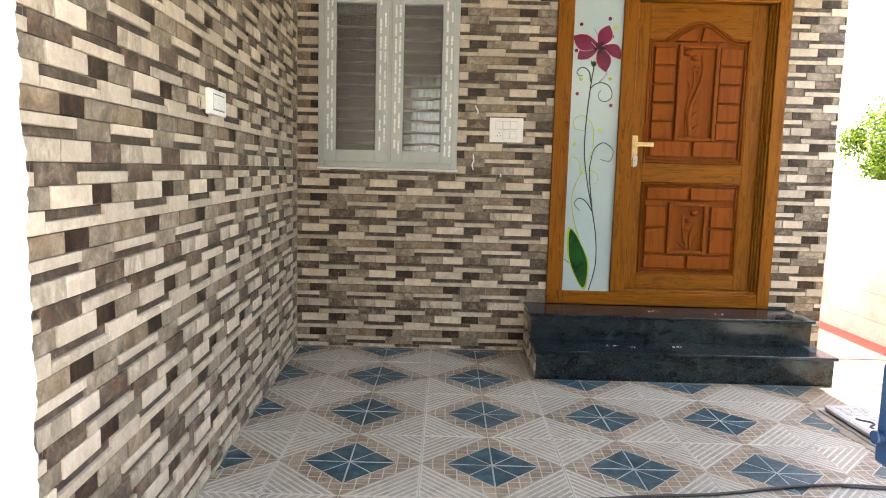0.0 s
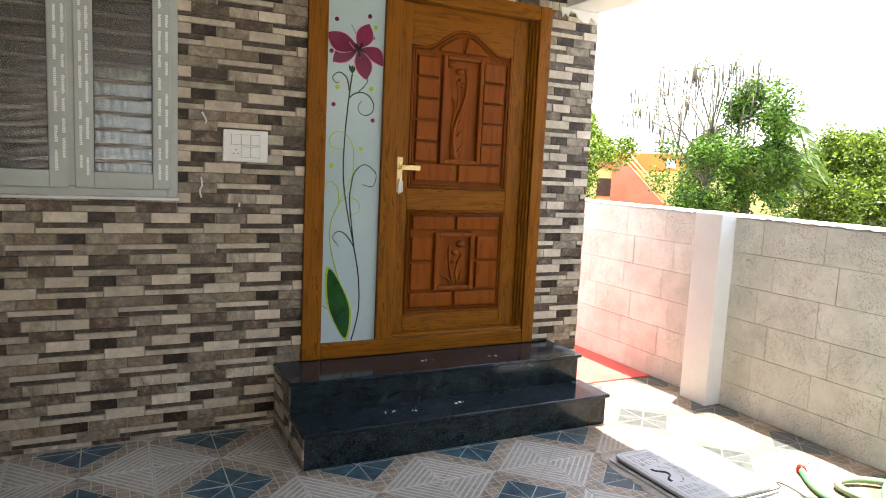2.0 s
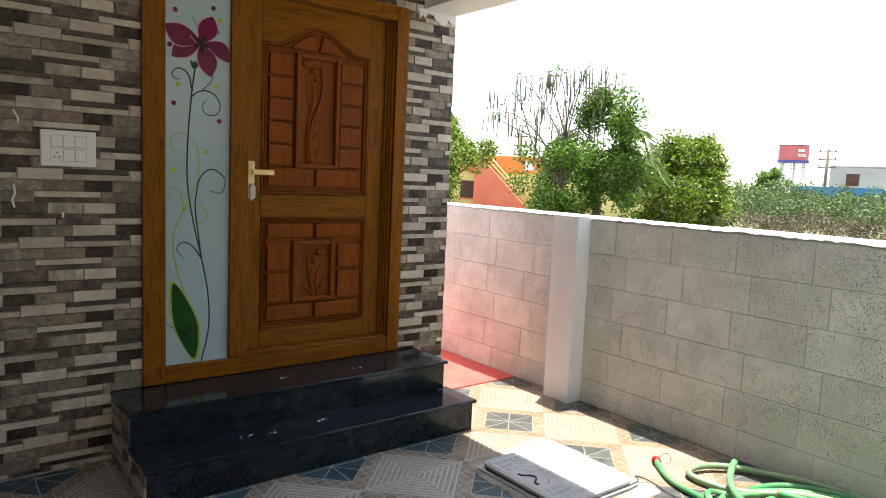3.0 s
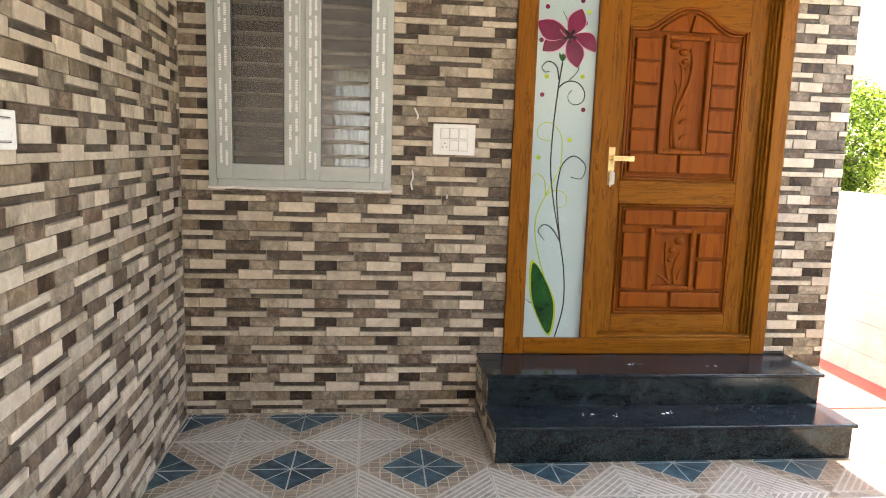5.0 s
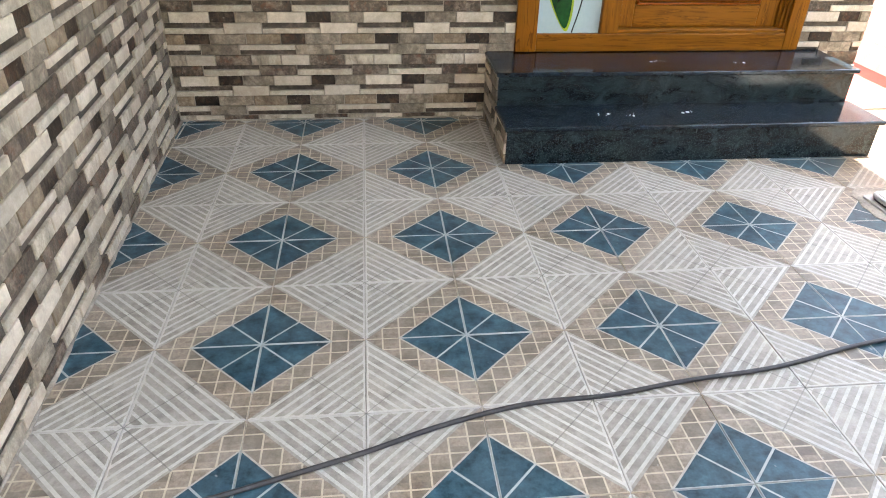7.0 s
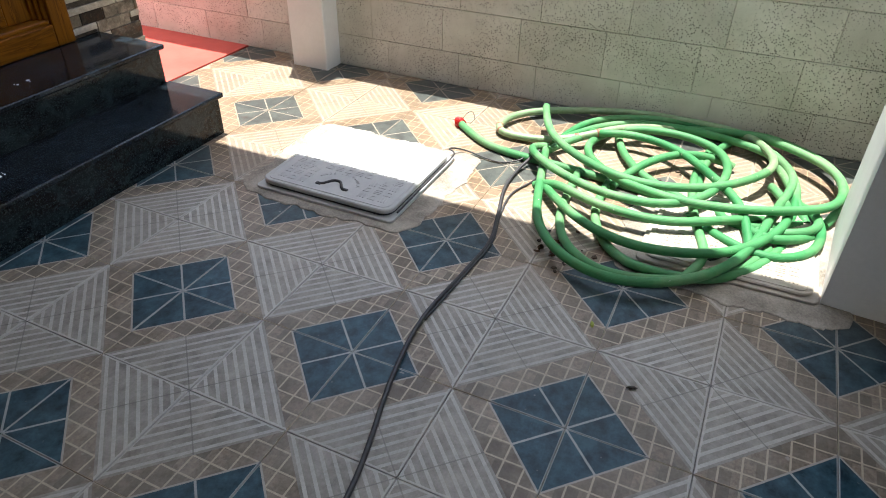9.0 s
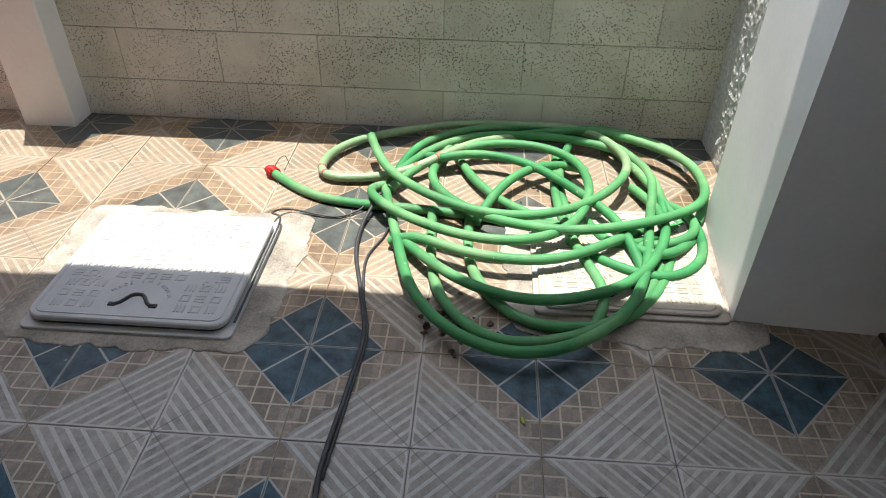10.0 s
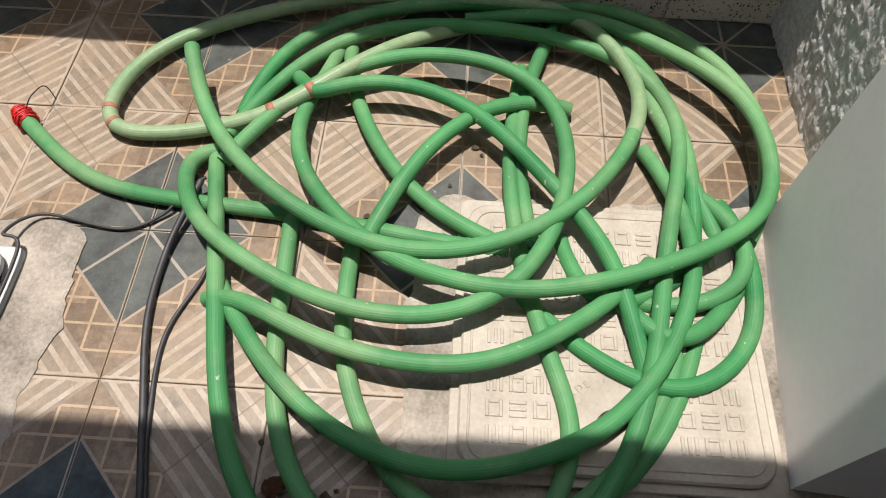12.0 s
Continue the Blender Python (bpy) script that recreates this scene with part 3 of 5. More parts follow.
        part("carved_stem", tube(pts, rad, 8), "panel", parent)

    def bud(x, z, r, parent):
        b = bmesh.new()
        bmesh.ops.create_uvsphere(b, u_segments=14, v_segments=8, radius=r)
        for v in b.verts:
            v.co = Vector((x + v.co.x * 1.15, B + 0.014 + v.co.y * 0.65, z + v.co.z * 0.85))
        for f in b.faces:
            f.smooth = True
        part("carved_bud", b, "panel", parent)

    carve([(2.610, 1.532), (2.592, 1.62), (2.592, 1.70), (2.622, 1.80), (2.658, 1.90), (2.671, 2.0), (2.654, 2.085)], 0.018, 0.005, pu)
    carve([(2.580, 1.532), (2.576, 1.64), (2.583, 1.76), (2.612, 1.87), (2.614, 1.95), (2.596, 2.005)], 0.009, 0.004, pu)
    carve([(2.590, 1.80), (2.593, 1.86), (2.572, 1.91)], 0.007, 0.003, pu)
    for x, z in ((2.622, 1.672), (2.622, 1.745), (2.63, 1.582)):
        carve([(x, z), (x + 0.016, z + 0.022), (x + 0.042, z + 0.03)], 0.007, 0.003, pu)
    for x, z, r in ((2.563, 2.096, 0.027), (2.616, 2.061, 0.024), (2.629, 2.011, 0.018), (2.639, 1.972, 0.012)):
        bud(x, z, r, pu)
    carve([(2.638, 0.748), (2.614, 0.84), (2.600, 0.93), (2.600, 0.995)], 0.010, 0.004, pl)
    carve([(2.666, 0.748), (2.656, 0.82), (2.664, 0.88), (2.692, 0.94)], 0.010, 0.004, pl)
    carve([(2.636, 0.748), (2.600, 0.782), (2.553, 0.808)], 0.011, 0.003, pl)
    carve([(2.684, 0.775), (2.692, 0.815), (2.711, 0.852)], 0.009, 0.003, pl)
    for x, z, r in ((2.681, 1.003, 0.027), (2.643, 0.949, 0.021), (2.631, 0.893, 0.016)):
        bud(x, z, r, pl)

    # lever handle, lock and keys
    hp = part("handle_plate", box((2.206, B - 0.030, 1.318), (2.246, B + 0.001, 1.528), 0.003, 2), "brass", leaf, "brass lock plate")
    part("lever", box((2.222, B - 0.075, 1.452), (2.342, B - 0.060, 1.482), 0.003, 2), "brass", hp)
    part("lever_neck", disc((2.230, B - 0.070, 1.467), 0.009, 0.045, 1, 12), "brass", hp)
    part("keyhole", disc((2.197, B - 0.034, 1.395), 0.011, 0.006, 1, 16), "rubber", hp)
    part("key", box((2.220, B - 0.055, 1.385), (2.232, B - 0.033, 1.40), 0.002), "steel", hp)
    for k, (dx, l) in enumerate(((-0.004, 0.075), (0.006, 0.068), (0.014, 0.06))):
        part("key", box((2.219 + dx, B - 0.052 - 0.003 * k, 1.385 - l), (2.227 + dx, B - 0.050 - 0.003 * k, 1.388), 0.0008), "steel", hp)
    return d


DOOR = front_door()

# unseen street side: pale road added to bounce sunlight, wall added to block glare
pale = mottled("bounce_concrete", (0.36, 0.34, 0.30), (0.50, 0.475, 0.43), 1.5, 0.85, 30, 0.2, vary=0, spec=0.2)
solid("road", box((-40, -11.0, -0.3), (40, -5.6, -0.12)), pale, "unseen pale concrete street, added to bounce sunlight into the porch", "road", kind="structure")
solid("wall_opposite", box((-40, -11.3, -0.3), (40, -11.0, 6.0)), mottled("glare_blocker_paint", (0.26, 0.22, 0.17), (0.36, 0.31, 0.25), 1, 0.85, 12, 0.1, vary=0, spec=0.2), "unseen plain wall across the street, added to cut bright reflections", "wall", kind="structure")


# ---- coloured glass beside the door ----
def side_light():
    pane = part("glass_pane", box((1.764, 0.036, 0.442), (2.098, 0.046, 2.422)), "frosted", DOOR, "frosted white glass with a painted lily")
    Y = 0.0345
    inks = {
        "magenta": mottled("magenta_enamel", (0.085, 0.0015, 0.024), (0.20, 0.005, 0.055), 9, 0.2, 60, 0.01, vary=0),
        "pink": plain("pink_enamel", (0.62, 0.22, 0.36), 0.2),
        "plum": plain("dark_plum_enamel", (0.022, 0.001, 0.008), 0.2),
        "black": plain("black_enamel", (0.006, 0.008, 0.007), 0.2),
        "lime": plain("lime_enamel", (0.33, 0.45, 0.03), 0.2),
        "green": mottled("green_enamel", (0.002, 0.022, 0.004), (0.012, 0.10, 0.015), 10, 0.2, 50, 0.01, vary=0),
    }

    def shape(name, outline, ink, lift=0.0):
        part(name, prism(outline, Y - 0.0006 - lift, Y + 0.0022, 1), inks[ink], pane)

    def line(pts, r0, r1, ink, name="painted_stem", lift=0.0):
        q = smooth_line([(x, Y + 0.0012, z) for x, z in pts], 7)
        n = len(q)
        b = bmesh.new()
        tube(q, [r0 + (r1 - r0) * i / (n - 1) for i in range(n)], 6, b)
        for v in b.verts:
            v.co.y = Y + 0.0012 - lift + (v.co.y - Y - 0.0012) * 0.35
        part(name, b, inks[ink], pane)

    def ribbon(name, sides, ink, lift=0.0):
        """A flat shape between two edges, a little thick."""
        left, right = sides
        bm = bmesh.new()
        rows = []
        for l, r in zip(left, right):
            rows.append([bm.verts.new((q[0], y, q[1])) for y in (Y - 0.0006 - lift, Y + 0.002) for q in (l, (Vector(l) + Vector(r)) / 2, r)])
        for i in range(len(rows) - 1):
            s, t = rows[i], rows[i + 1]
            for k in (0, 1):
                bm.faces.new((s[k], s[k + 1], t[k + 1], t[k]))
            bm.faces.new((s[0], t[0], t[3], s[3]))
            bm.faces.new((s[2], s[5], t[5], t[2]))
        bmesh.ops.recalc_face_normals(bm, faces=bm.faces[:])
        part(name, bm, inks[ink], pane)

    def petal(base, tip, bend, width, grow=1.0):
        b, t = Vector(base), Vector(tip)
        d = t - b
        side = Vector((-d.y, d.x)).normalized()
        left, right = [], []
        for i in range(15):
            u = i / 14
            c = b + d * u + side * bend * math.sin(math.pi * u * 0.8) * d.length
            w = width * math.sin(math.pi * min(1, u ** 1.15 * 0.97 + 0.03)) ** 0.9
            left.append(c + side * w * grow)
            right.append(c - side * w * grow)
        return [tuple(q) for q in left], [tuple(q) for q in right]

    heart = (1.942, 2.109)
    for k, (tip, bend, w) in enumerate((((1.804, 2.016), -0.10, 0.044), ((1.769, 2.186), 0.10, 0.052), ((2.075, 2.008), 0.27, 0.040), ((1.998, 2.252), -0.05, 0.048), ((1.988, 1.942), 0.06, 0.048))):
        ribbon("petal_edge", petal(heart, tip, bend, w + 0.005), "pink", 0.0005 * k)
        ribbon("petal", petal(heart, tip, bend, w), "magenta", 0.00025 + 0.0005 * k)
    out = [(heart[0] + 0.004 + (0.026 + 0.017 * math.cos(5 * a + 1.2)) * math.cos(a), heart[1] - 0.004 + (0.026 + 0.017 * math.cos(5 * a + 1.2)) * math.sin(a)) for a in [k * math.pi / 20 for k in range(40)]]
    shape("flower_heart", out, "plum", 0.0032)
    line([(1.888, 2.138), (1.925, 2.10), (1.958, 2.06), (1.968, 2.02)], 0.0022, 0.001, "pink", "stamen", 0.0036)
    line([(1.900, 2.235), (1.925, 2.19), (1.945, 2.15)], 0.001, 0.002, "black", "stamen")
    for dx in (-0.020, 0.0, 0.018):
        ribbon("sepal", petal((1.912, 1.972), (1.912 + dx, 2.018), 0.0, 0.008), "green", 0.0004)
    for x, z in ((1.816, 2.253), (2.026, 2.177), (1.790, 2.081), (1.809, 1.796), (2.041, 1.723), (2.006, 2.292)):
        part("painted_dot", disc((x, Y - 0.001, z), 0.0122, 0.003, 1, 18), inks["magenta"], pane)
    for x, z in ((2.042, 2.236), (2.027, 1.899), (1.830, 1.893), (1.976, 1.560), (1.807, 1.459)):
        part("painted_dot", disc((x, Y - 0.001, z), 0.0122, 0.003, 1, 18), inks["lime"], pane)
    line([(1.913, 1.972), (1.897, 1.839), (1.880, 1.62), (1.878, 1.40), (1.909, 1.193), (1.951, 1.007), (1.986, 0.818), (1.992, 0.626), (1.953, 0.447)], 0.0040, 0.0034, "black")
    line([(1.897, 1.878), (1.881, 1.946), (1.836, 1.972), (1.801, 1.943), (1.818, 1.916), (1.842, 1.920)], 0.0038, 0.0016, "black", "painted_curl")
    line([(1.897, 1.834), (1.928, 1.862), (1.972, 1.873), (2.016, 1.856), (2.044, 1.812), (2.036, 1.768), (1.998, 1.748), (1.962, 1.762), (1.952, 1.796), (1.972, 1.825)], 0.0038, 0.0016, "black", "painted_curl")
    line([(2.004, 2.000), (2.000, 1.931), (1.952, 1.875)], 0.0015, 0.0022, "black", "painted_curl")
    line([(1.951, 1.007), (1.920, 1.245), (1.925, 1.348), (1.946, 1.430), (2.006, 1.472), (2.072, 1.423), (2.055, 1.351), (1.990, 1.358)], 0.0040, 0.0016, "black", "painted_curl")
    line([(1.954, 0.997), (1.903, 1.069), (1.855, 1.089), (1.826, 1.052), (1.863, 1.003)], 0.0038, 0.0016, "black", "painted_curl")
    line([(1.877, 1.549), (1.804, 1.567), (1.801, 1.627), (1.861, 1.649), (1.927, 1.581), (1.935, 1.44), (1.910, 1.36), (1.857, 1.249), (1.811, 1.129), (1.818, 0.984), (1.882, 0.769)], 0.0022, 0.0034, "lime")
    line([(1.857, 1.254), (1.847, 1.336), (1.809, 1.370), (1.777, 1.349), (1.794, 1.314)], 0.0032, 0.0016, "lime", "painted_curl")
    line([(1.857, 1.249), (1.912, 1.284), (1.972, 1.257), (1.970, 1.200), (1.906, 1.180)], 0.0032, 0.0016, "lime", "painted_curl")
    edge = [(p.x, p.z) for p in smooth_line([(x, 0, z) for x, z in ((1.797, 0.889), (1.882, 0.785), (1.947, 0.625), (1.923, 0.452), (1.834, 0.581), (1.793, 0.719))], 6, True)]
    shape("leaf_edge", edge, "lime")
    cx, cz = 1.868, 0.668
    shape("painted_leaf", [(cx + (x - cx) * 0.86, cz + (z - cz) * 0.93) for x, z in edge], "green", 0.0008)
    line([(1.772, 0.665), (1.80, 0.645), (1.835, 0.635)], 0.0012, 0.002, "black", "painted_stem")
    line([(1.835, 0.745), (1.87, 0.65), (1.905, 0.54)], 0.0014, 0.0008, "lime", "leaf_vein")


side_light()
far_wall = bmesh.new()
# unseen opening, added so that daylight brightens the right pane
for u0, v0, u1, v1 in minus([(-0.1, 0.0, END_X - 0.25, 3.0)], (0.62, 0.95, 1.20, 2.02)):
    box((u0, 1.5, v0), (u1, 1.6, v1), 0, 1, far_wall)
# room surfaces painted dark so the panes read as unlit inside
solid("room_behind", far_wall, "painted_shade", "far wall behind the window, its unlit look painted dark brown", "wall", kind="structure")
solid("room_floor", box((-0.1, 0.3, 0.2), (END_X - 0.25, 1.5, 0.3)), "painted_shade", "floor behind the window, its unlit look painted dark brown", "floor", kind="structure")
solid("room_ceiling", box((-0.1, 0.3, 2.95), (END_X - 0.25, 1.5, 3.05)), "painted_shade", "ceiling behind the window, its unlit look painted dark brown", "ceiling", kind="structure")
solid("room_side", box((-0.2, 0.3, 0.0), (-0.1, 1.6, 3.05)), "painted_shade", "side wall behind the window, its unlit look painted dark brown", "wall", kind="structure")


def net_curtain():
    """An added translucent grey sheet over the far opening, lit from outside to brighten the right pane."""
    g = Graph("net_curtain", 0.9, spec=0.1)
    weave = g.mix(g.noise(60, 3, 0.6, g.stretch(g.where(), (1, 1, 0.1))), (0.10, 0.105, 0.105), (0.20, 0.205, 0.20))
    g.color(weave)
    lit = g.node("ShaderNodeBsdfTranslucent", Color=weave)
    both = g.node("ShaderNodeMixShader", i0=0.8)
    g.t.links.new(g.b.outputs[0], both.inputs[1])
    g.t.links.new(lit.outputs[0], both.inputs[2])
    g.t.links.new(both.outputs[0], g.t.nodes["Material Output"].inputs[0])
    bm = bmesh.new()
    cols = [(0.60 + 0.62 * i / 60, 1.485 + 0.010 * math.sin(i * 1.1)) for i in range(61)]
    low, top = [bm.verts.new((x, y, 0.90)) for x, y in cols], [bm.verts.new((x, y, 2.07)) for x, y in cols]
    for i in range(60):
        bm.faces.new((low[i], low[i + 1], top[i + 1], top[i])).smooth = True
    solid("net_curtain", bm, g.m, "added translucent grey sheet that brightens the right pane", "curtain")


net_curtain()


# ---- window ----
def pebbled_glass():
    g = Graph("pebbled_glass", 0.06, spec=0.5)
    p = g.where()
    # pressed glass: rows of small pyramids, slightly wavy
    s = g.node("ShaderNodeSeparateXYZ", Vector=p)
    wave = g.math("MULTIPLY", g.noise(14, 2, 0.5, p), 0.5)
    tooth = lambda a, n: g.math("ABSOLUTE", g.math("SUBTRACT", g.math("FRACT", g.math("ADD", g.math("MULTIPLY", a, n), wave)), 0.5))
    facet = g.math("MAXIMUM", tooth(g.math("ADD", s.outputs[0], g.math("MULTIPLY", s.outputs[2], 0.18)), 29.0), tooth(g.math("SUBTRACT", s.outputs[2], g.math("MULTIPLY", s.outputs[0], 0.18)), 24.0))
    g.color((0.80, 0.82, 0.80))
    g.b.inputs["Transmission Weight"].default_value = 0.95
    g.b.inputs["IOR"].default_value = 1.45
    g.bump(g.math("ADD", facet, g.math("MULTIPLY", g.noise(9, 2, 0.5, p), 0.25)), 1.0, 0.0042)
    return g.m


M["pebbled"] = pebbled_glass()


def window():
    w = tagged(new("window_1"), "white framed casement window with pebbled glass, wrapping still on", "window", kind="structure")
    x0, z0, x1, z1 = WINDOW
    mid = 0.537

    def surround(x0, z0, x1, z1, wd, y0, y1, parent, name):
        pieces = []
        for a, b in (((x0, z0), (x0 + wd, z1)), ((x1 - wd, z0), (x1, z1)), ((x0 + wd, z0), (x1 - wd, z0 + wd)), ((x0 + wd, z1 - wd), (x1 - wd, z1))):
            pieces.append(part(name, box((a[0], y0, a[1]), (b[0], y1, b[1]), 0.004, 2), "upvc", parent))
        return pieces

    surround(x0, z0, x1, z1, 0.046, 0.012, 0.085, w, "window_frame")
    part("window_frame", box((mid - 0.017, 0.011, z0 + 0.046), (mid + 0.017, 0.085, z1 - 0.046), 0.004, 2), "upvc", w)
    part("window_sill", box((x0 - 0.006, 0.012, z0 - 0.016), (x1 + 0.008, 0.06, z0 - 0.001), 0.004), "plaster", w, "rough line of white filler")
    for a, b in ((x0 + 0.04, mid - 0.012), (mid + 0.012, x1 - 0.034)):
        sash = part("sash", box((a, 0.003, z0 + 0.036), (a + 0.082, 0.055, z1 - 0.03), 0.005, 2), "upvc", w)
        part("sash_rail", box((b - 0.082, 0.003, z0 + 0.036), (b, 0.055, z1 - 0.03), 0.005, 2), "upvc", sash)
        part("sash_rail", box((a + 0.08, 0.0035, z0 + 0.036), (b - 0.08, 0.055, z0 + 0.118), 0.005, 2), "upvc", sash)
        part("sash_rail", box((a + 0.08, 0.0035, z1 - 0.112), (b - 0.08, 0.055, z1 - 0.03), 0.005, 2), "upvc", sash)
        pane = part("pane", box((a + 0.078, 0.028, z0 + 0.112), (b - 0.078, 0.034, z1 - 0.108)), "pebbled", sash, "pebbled obscure glass")
        pane.visible_shadow = False
        for xx in (a + 0.079, b - 0.085):
            part("gasket", box((xx, 0.014, z0 + 0.116), (xx + 0.006, 0.028, z1 - 0.112)), "rubber", sash)
        # unreadable print on the protective wrapping
        rng = random.Random(int(a * 1000))
        for col in (a + 0.022, a + 0.050, b - 0.056, b - 0.024):
            z = z0 + 0.06 + rng.uniform(0, 0.08)
            bm = bmesh.new()
            while z < z1 - 0.12:
                if rng.random() < 0.75:
                    ln = rng.uniform(0.05, 0.10)
                    s = z
                    while s < z + ln:
                        box((col, 0.0012, s), (col + rng.uniform(0.010, 0.014), 0.004, s + 0.0062), 0, 1, bm)
                        s += 0.0085
                    z += ln
                z += rng.uniform(0.02, 0.05)
            tagged(part("wrapping_print", bm, "foil", sash, "faint white print on clear wrapping"), kind="stuff")
    # steel security bars inside
    for k in range(15):
        z = z0 + 0.09 + k * 0.078
        part("security_bar", tube([Vector((x0 + 0.03, 0.11, z)), Vector((x1 - 0.03, 0.11, z))], 0.011, 8), "grille", w)
    return w


M["grille"] = mottled("brown_iron", (0.20, 0.14, 0.10), (0.32, 0.24, 0.18), 10, 0.5, 80, 0.1, vary=0)
window()


# ---- switch boards ----
M["seam"] = plain("grey_seam", (0.30, 0.30, 0.29), 0.6)


def switch_board(x, z, w, h, name, label):
    s = thing(name, label, "switch", at=(x, WALL_Y - 0.003, z))
    part("plate", box((-w / 2, -0.016, -h / 2), (w / 2, 0.004, h / 2), 0.004, 3), "white", s)
    return s


def module(s, x0, z0, x1, z1, d=0.019):
    part("rocker", box((x0, -d, z0), (x1, -0.012, z1), 0.0015, 2), "white", s)
    part("gap", box((x0 - 0.0012, -0.0182, z0 - 0.0012), (x1 + 0.0012, -0.013, z1 + 0.0012)), "seam", s)


sb = switch_board(1.336, 1.539, 0.228, 0.164, "switch_board", "white modular switch board with socket on the tiled wall")
for r, z in ((0, 0.006), (1, -0.058)):
    part("module_frame", box((-0.075, -0.0175, z - 0.003), (0.075, -0.014, z + 0.055), 0.001), "white", sb)
    for k in range(3):
        if r == 1 and k == 0:
            continue
        module(sb, -0.072 + k * 0.049, z, -0.026 + k * 0.049, z + 0.052)
for dx, dz in ((0.0, 0.012), (-0.011, -0.008), (0.011, -0.008)):
    part("socket_hole", disc((-0.049 + dx, -0.0185, -0.032 + dz), 0.0035, 0.006, 1, 12), "rubber", sb)

lb = switch_board(0, 0, 0.218, 0.098, "light_switch", "single white light switch on the tiled porch wall")
part("module_frame", box((-0.078, -0.0172, -0.034), (0.078, -0.014, 0.034), 0.001), "white", lb)
module(lb, -0.076, -0.026, 0.076, 0.026, 0.021)
for dz in (-0.030, 0.030):
    part("groove", box((-0.076, -0.0178, dz - 0.0014), (0.076, -0.0150, dz + 0.0014)), "rubber", lb)
lb.matrix_basis = LEFT @ pose(-1.94, -0.003, 1.50)
notch = thing("conduit_hole", "small open conduit hole with a plastic ring in the tiles", "hole")
notch.matrix_basis = LEFT @ pose(-2.13, -0.001, 1.485, 0, 0, -90)
part("ring", tube(smooth_line([(0.004, 0.016 * math.cos(a), 0.024 * math.sin(a)) for a in [k * math.pi / 6 for k in range(12)]], 2, True), 0.004, 6, closed=True), "strip", notch)
part("recess", prism([(0.012 * math.cos(a), 0.02 * math.sin(a)) for a in [k * math.pi / 8 for k in range(16)]], 0.0006, 0.0024, 0), "rubber", notch)

# plaster drips left on the tiles
for pts, r in (([(1.117, 1.372), (1.122, 1.33), (1.112, 1.30), (1.12, 1.265)], 0.005), ([(1.31, 1.245), (1.309, 1.22)], 0.006), ([(1.12, 1.70), (1.14, 1.66), (1.135, 1.64)], 0.005)):
    q = smooth_line([(x, WALL_Y + 0.001, z) for x, z in pts], 5)
    drip = tube(q, r, 6)
    for v in drip.verts:
        v.co.y = WALL_Y + (v.co.y - WALL_Y) * 0.4
    solid("plaster_drip", drip, "white", "dried white plaster drip on the tiles", "plaster drip", group="plaster drips")

# ragged white filler down the free edge of the porch wall
rng = random.Random(61)
ragged = [(-LEFT_LEN - 0.003, 0.0)]
for k in range(150):
    ragged.append((-LEFT_LEN + 0.016 + 0.010 * math.sin(k * 0.37) * math.sin(k * 0.11) + rng.uniform(-0.007, 0.009), k * BEAM_Z / 149))
ragged.append((-LEFT_LEN - 0.003, BEAM_Z))
filler = bmesh.new()
for (xa, za), (xb, zb) in zip(ragged[1:-2], ragged[2:-1]):
    prism([(-LEFT_LEN - 0.003, za), (xa, za), (xb, zb), (-LEFT_LEN - 0.003, zb)], -0.0045, 0.010, 1, 0.0, filler)
bmesh.ops.remove_doubles(filler, verts=filler.verts[:], dist=0.0004)
strip = solid("edge_filler", filler, "coping", "ragged white filler along the edge of the tiled wall", "trim", kind="structure")
strip.matrix_basis = LEFT

# rough plaster left where the wall meets the beam, and cement along its foot
rng = random.Random(77)
edge = [(3.585, 2.528)] + [(3.585 - k * 0.0205, 2.455 + 0.022 * math.sin(k * 0.8) + rng.uniform(-0.018, 0.018) + 0.003 * k) for k in range(15)] + [(3.285, 2.528)]
solid("plaster_smear", prism(edge, WALL_Y - 0.004, WALL_Y + 0.006, 1), "plaster", "rough white plaster smear at the wall top", "plaster")
foot = bmesh.new()
for a, b in (((0.072, -3.26), (WALL_X + 0.004, WALL_Y - 0.004)), ((WALL_X, WALL_Y - 0.004), (STEP_X0, WALL_Y - 0.004))):
    n = 60
    tube([Vector((a[0] + (b[0] - a[0]) * i / n + rng.uniform(-0.002, 0.002), a[1] + (b[1] - a[1]) * i / n + rng.uniform(-0.002, 0.002), 0.001)) for i in range(n + 1)], [rng.uniform(0.003, 0.010) for i in range(n + 1)], 6, foot)
solid("baseboard", foot, "cement", "uneven cement fillet along the foot of the walls", "trim", kind="structure")


# ---- inspection covers ----
def glyph(kind, x, y, s, z, bm):
    """A small raised mark of the anti-slip pattern."""
    h, w = 0.0023, 0.0065
    bar = lambda x0, y0, x1, y1: box((x0, y0, z - 0.001), (x1, y1, z + h), 0.0012, 1, bm)
    if kind == 0:
        for k in range(3):
            bar(x, y + k * s * 0.38, x + s, y + k * s * 0.38 + w)
    elif kind == 1:
        for k in range(3):
            bar(x + k * s * 0.38, y, x + k * s * 0.38 + w, y + s)
    elif kind == 2:
        bar(x, y, x + s, y + w)
        bar(x, y + s - w, x + s, y + s)
        bar(x, y + w, x + w, y + s - w)
        bar(x + s - w, y + w, x + s, y + s - w)
    else:
        ring = [Vector((x + s / 2 + s * 0.45 * math.cos(a), y + s / 2 + s * 0.45 * math.sin(a), z)) for a in [k * math.pi / 6 for k in range(12)]]
        tube(ring, 0.003, 5, bm, True)


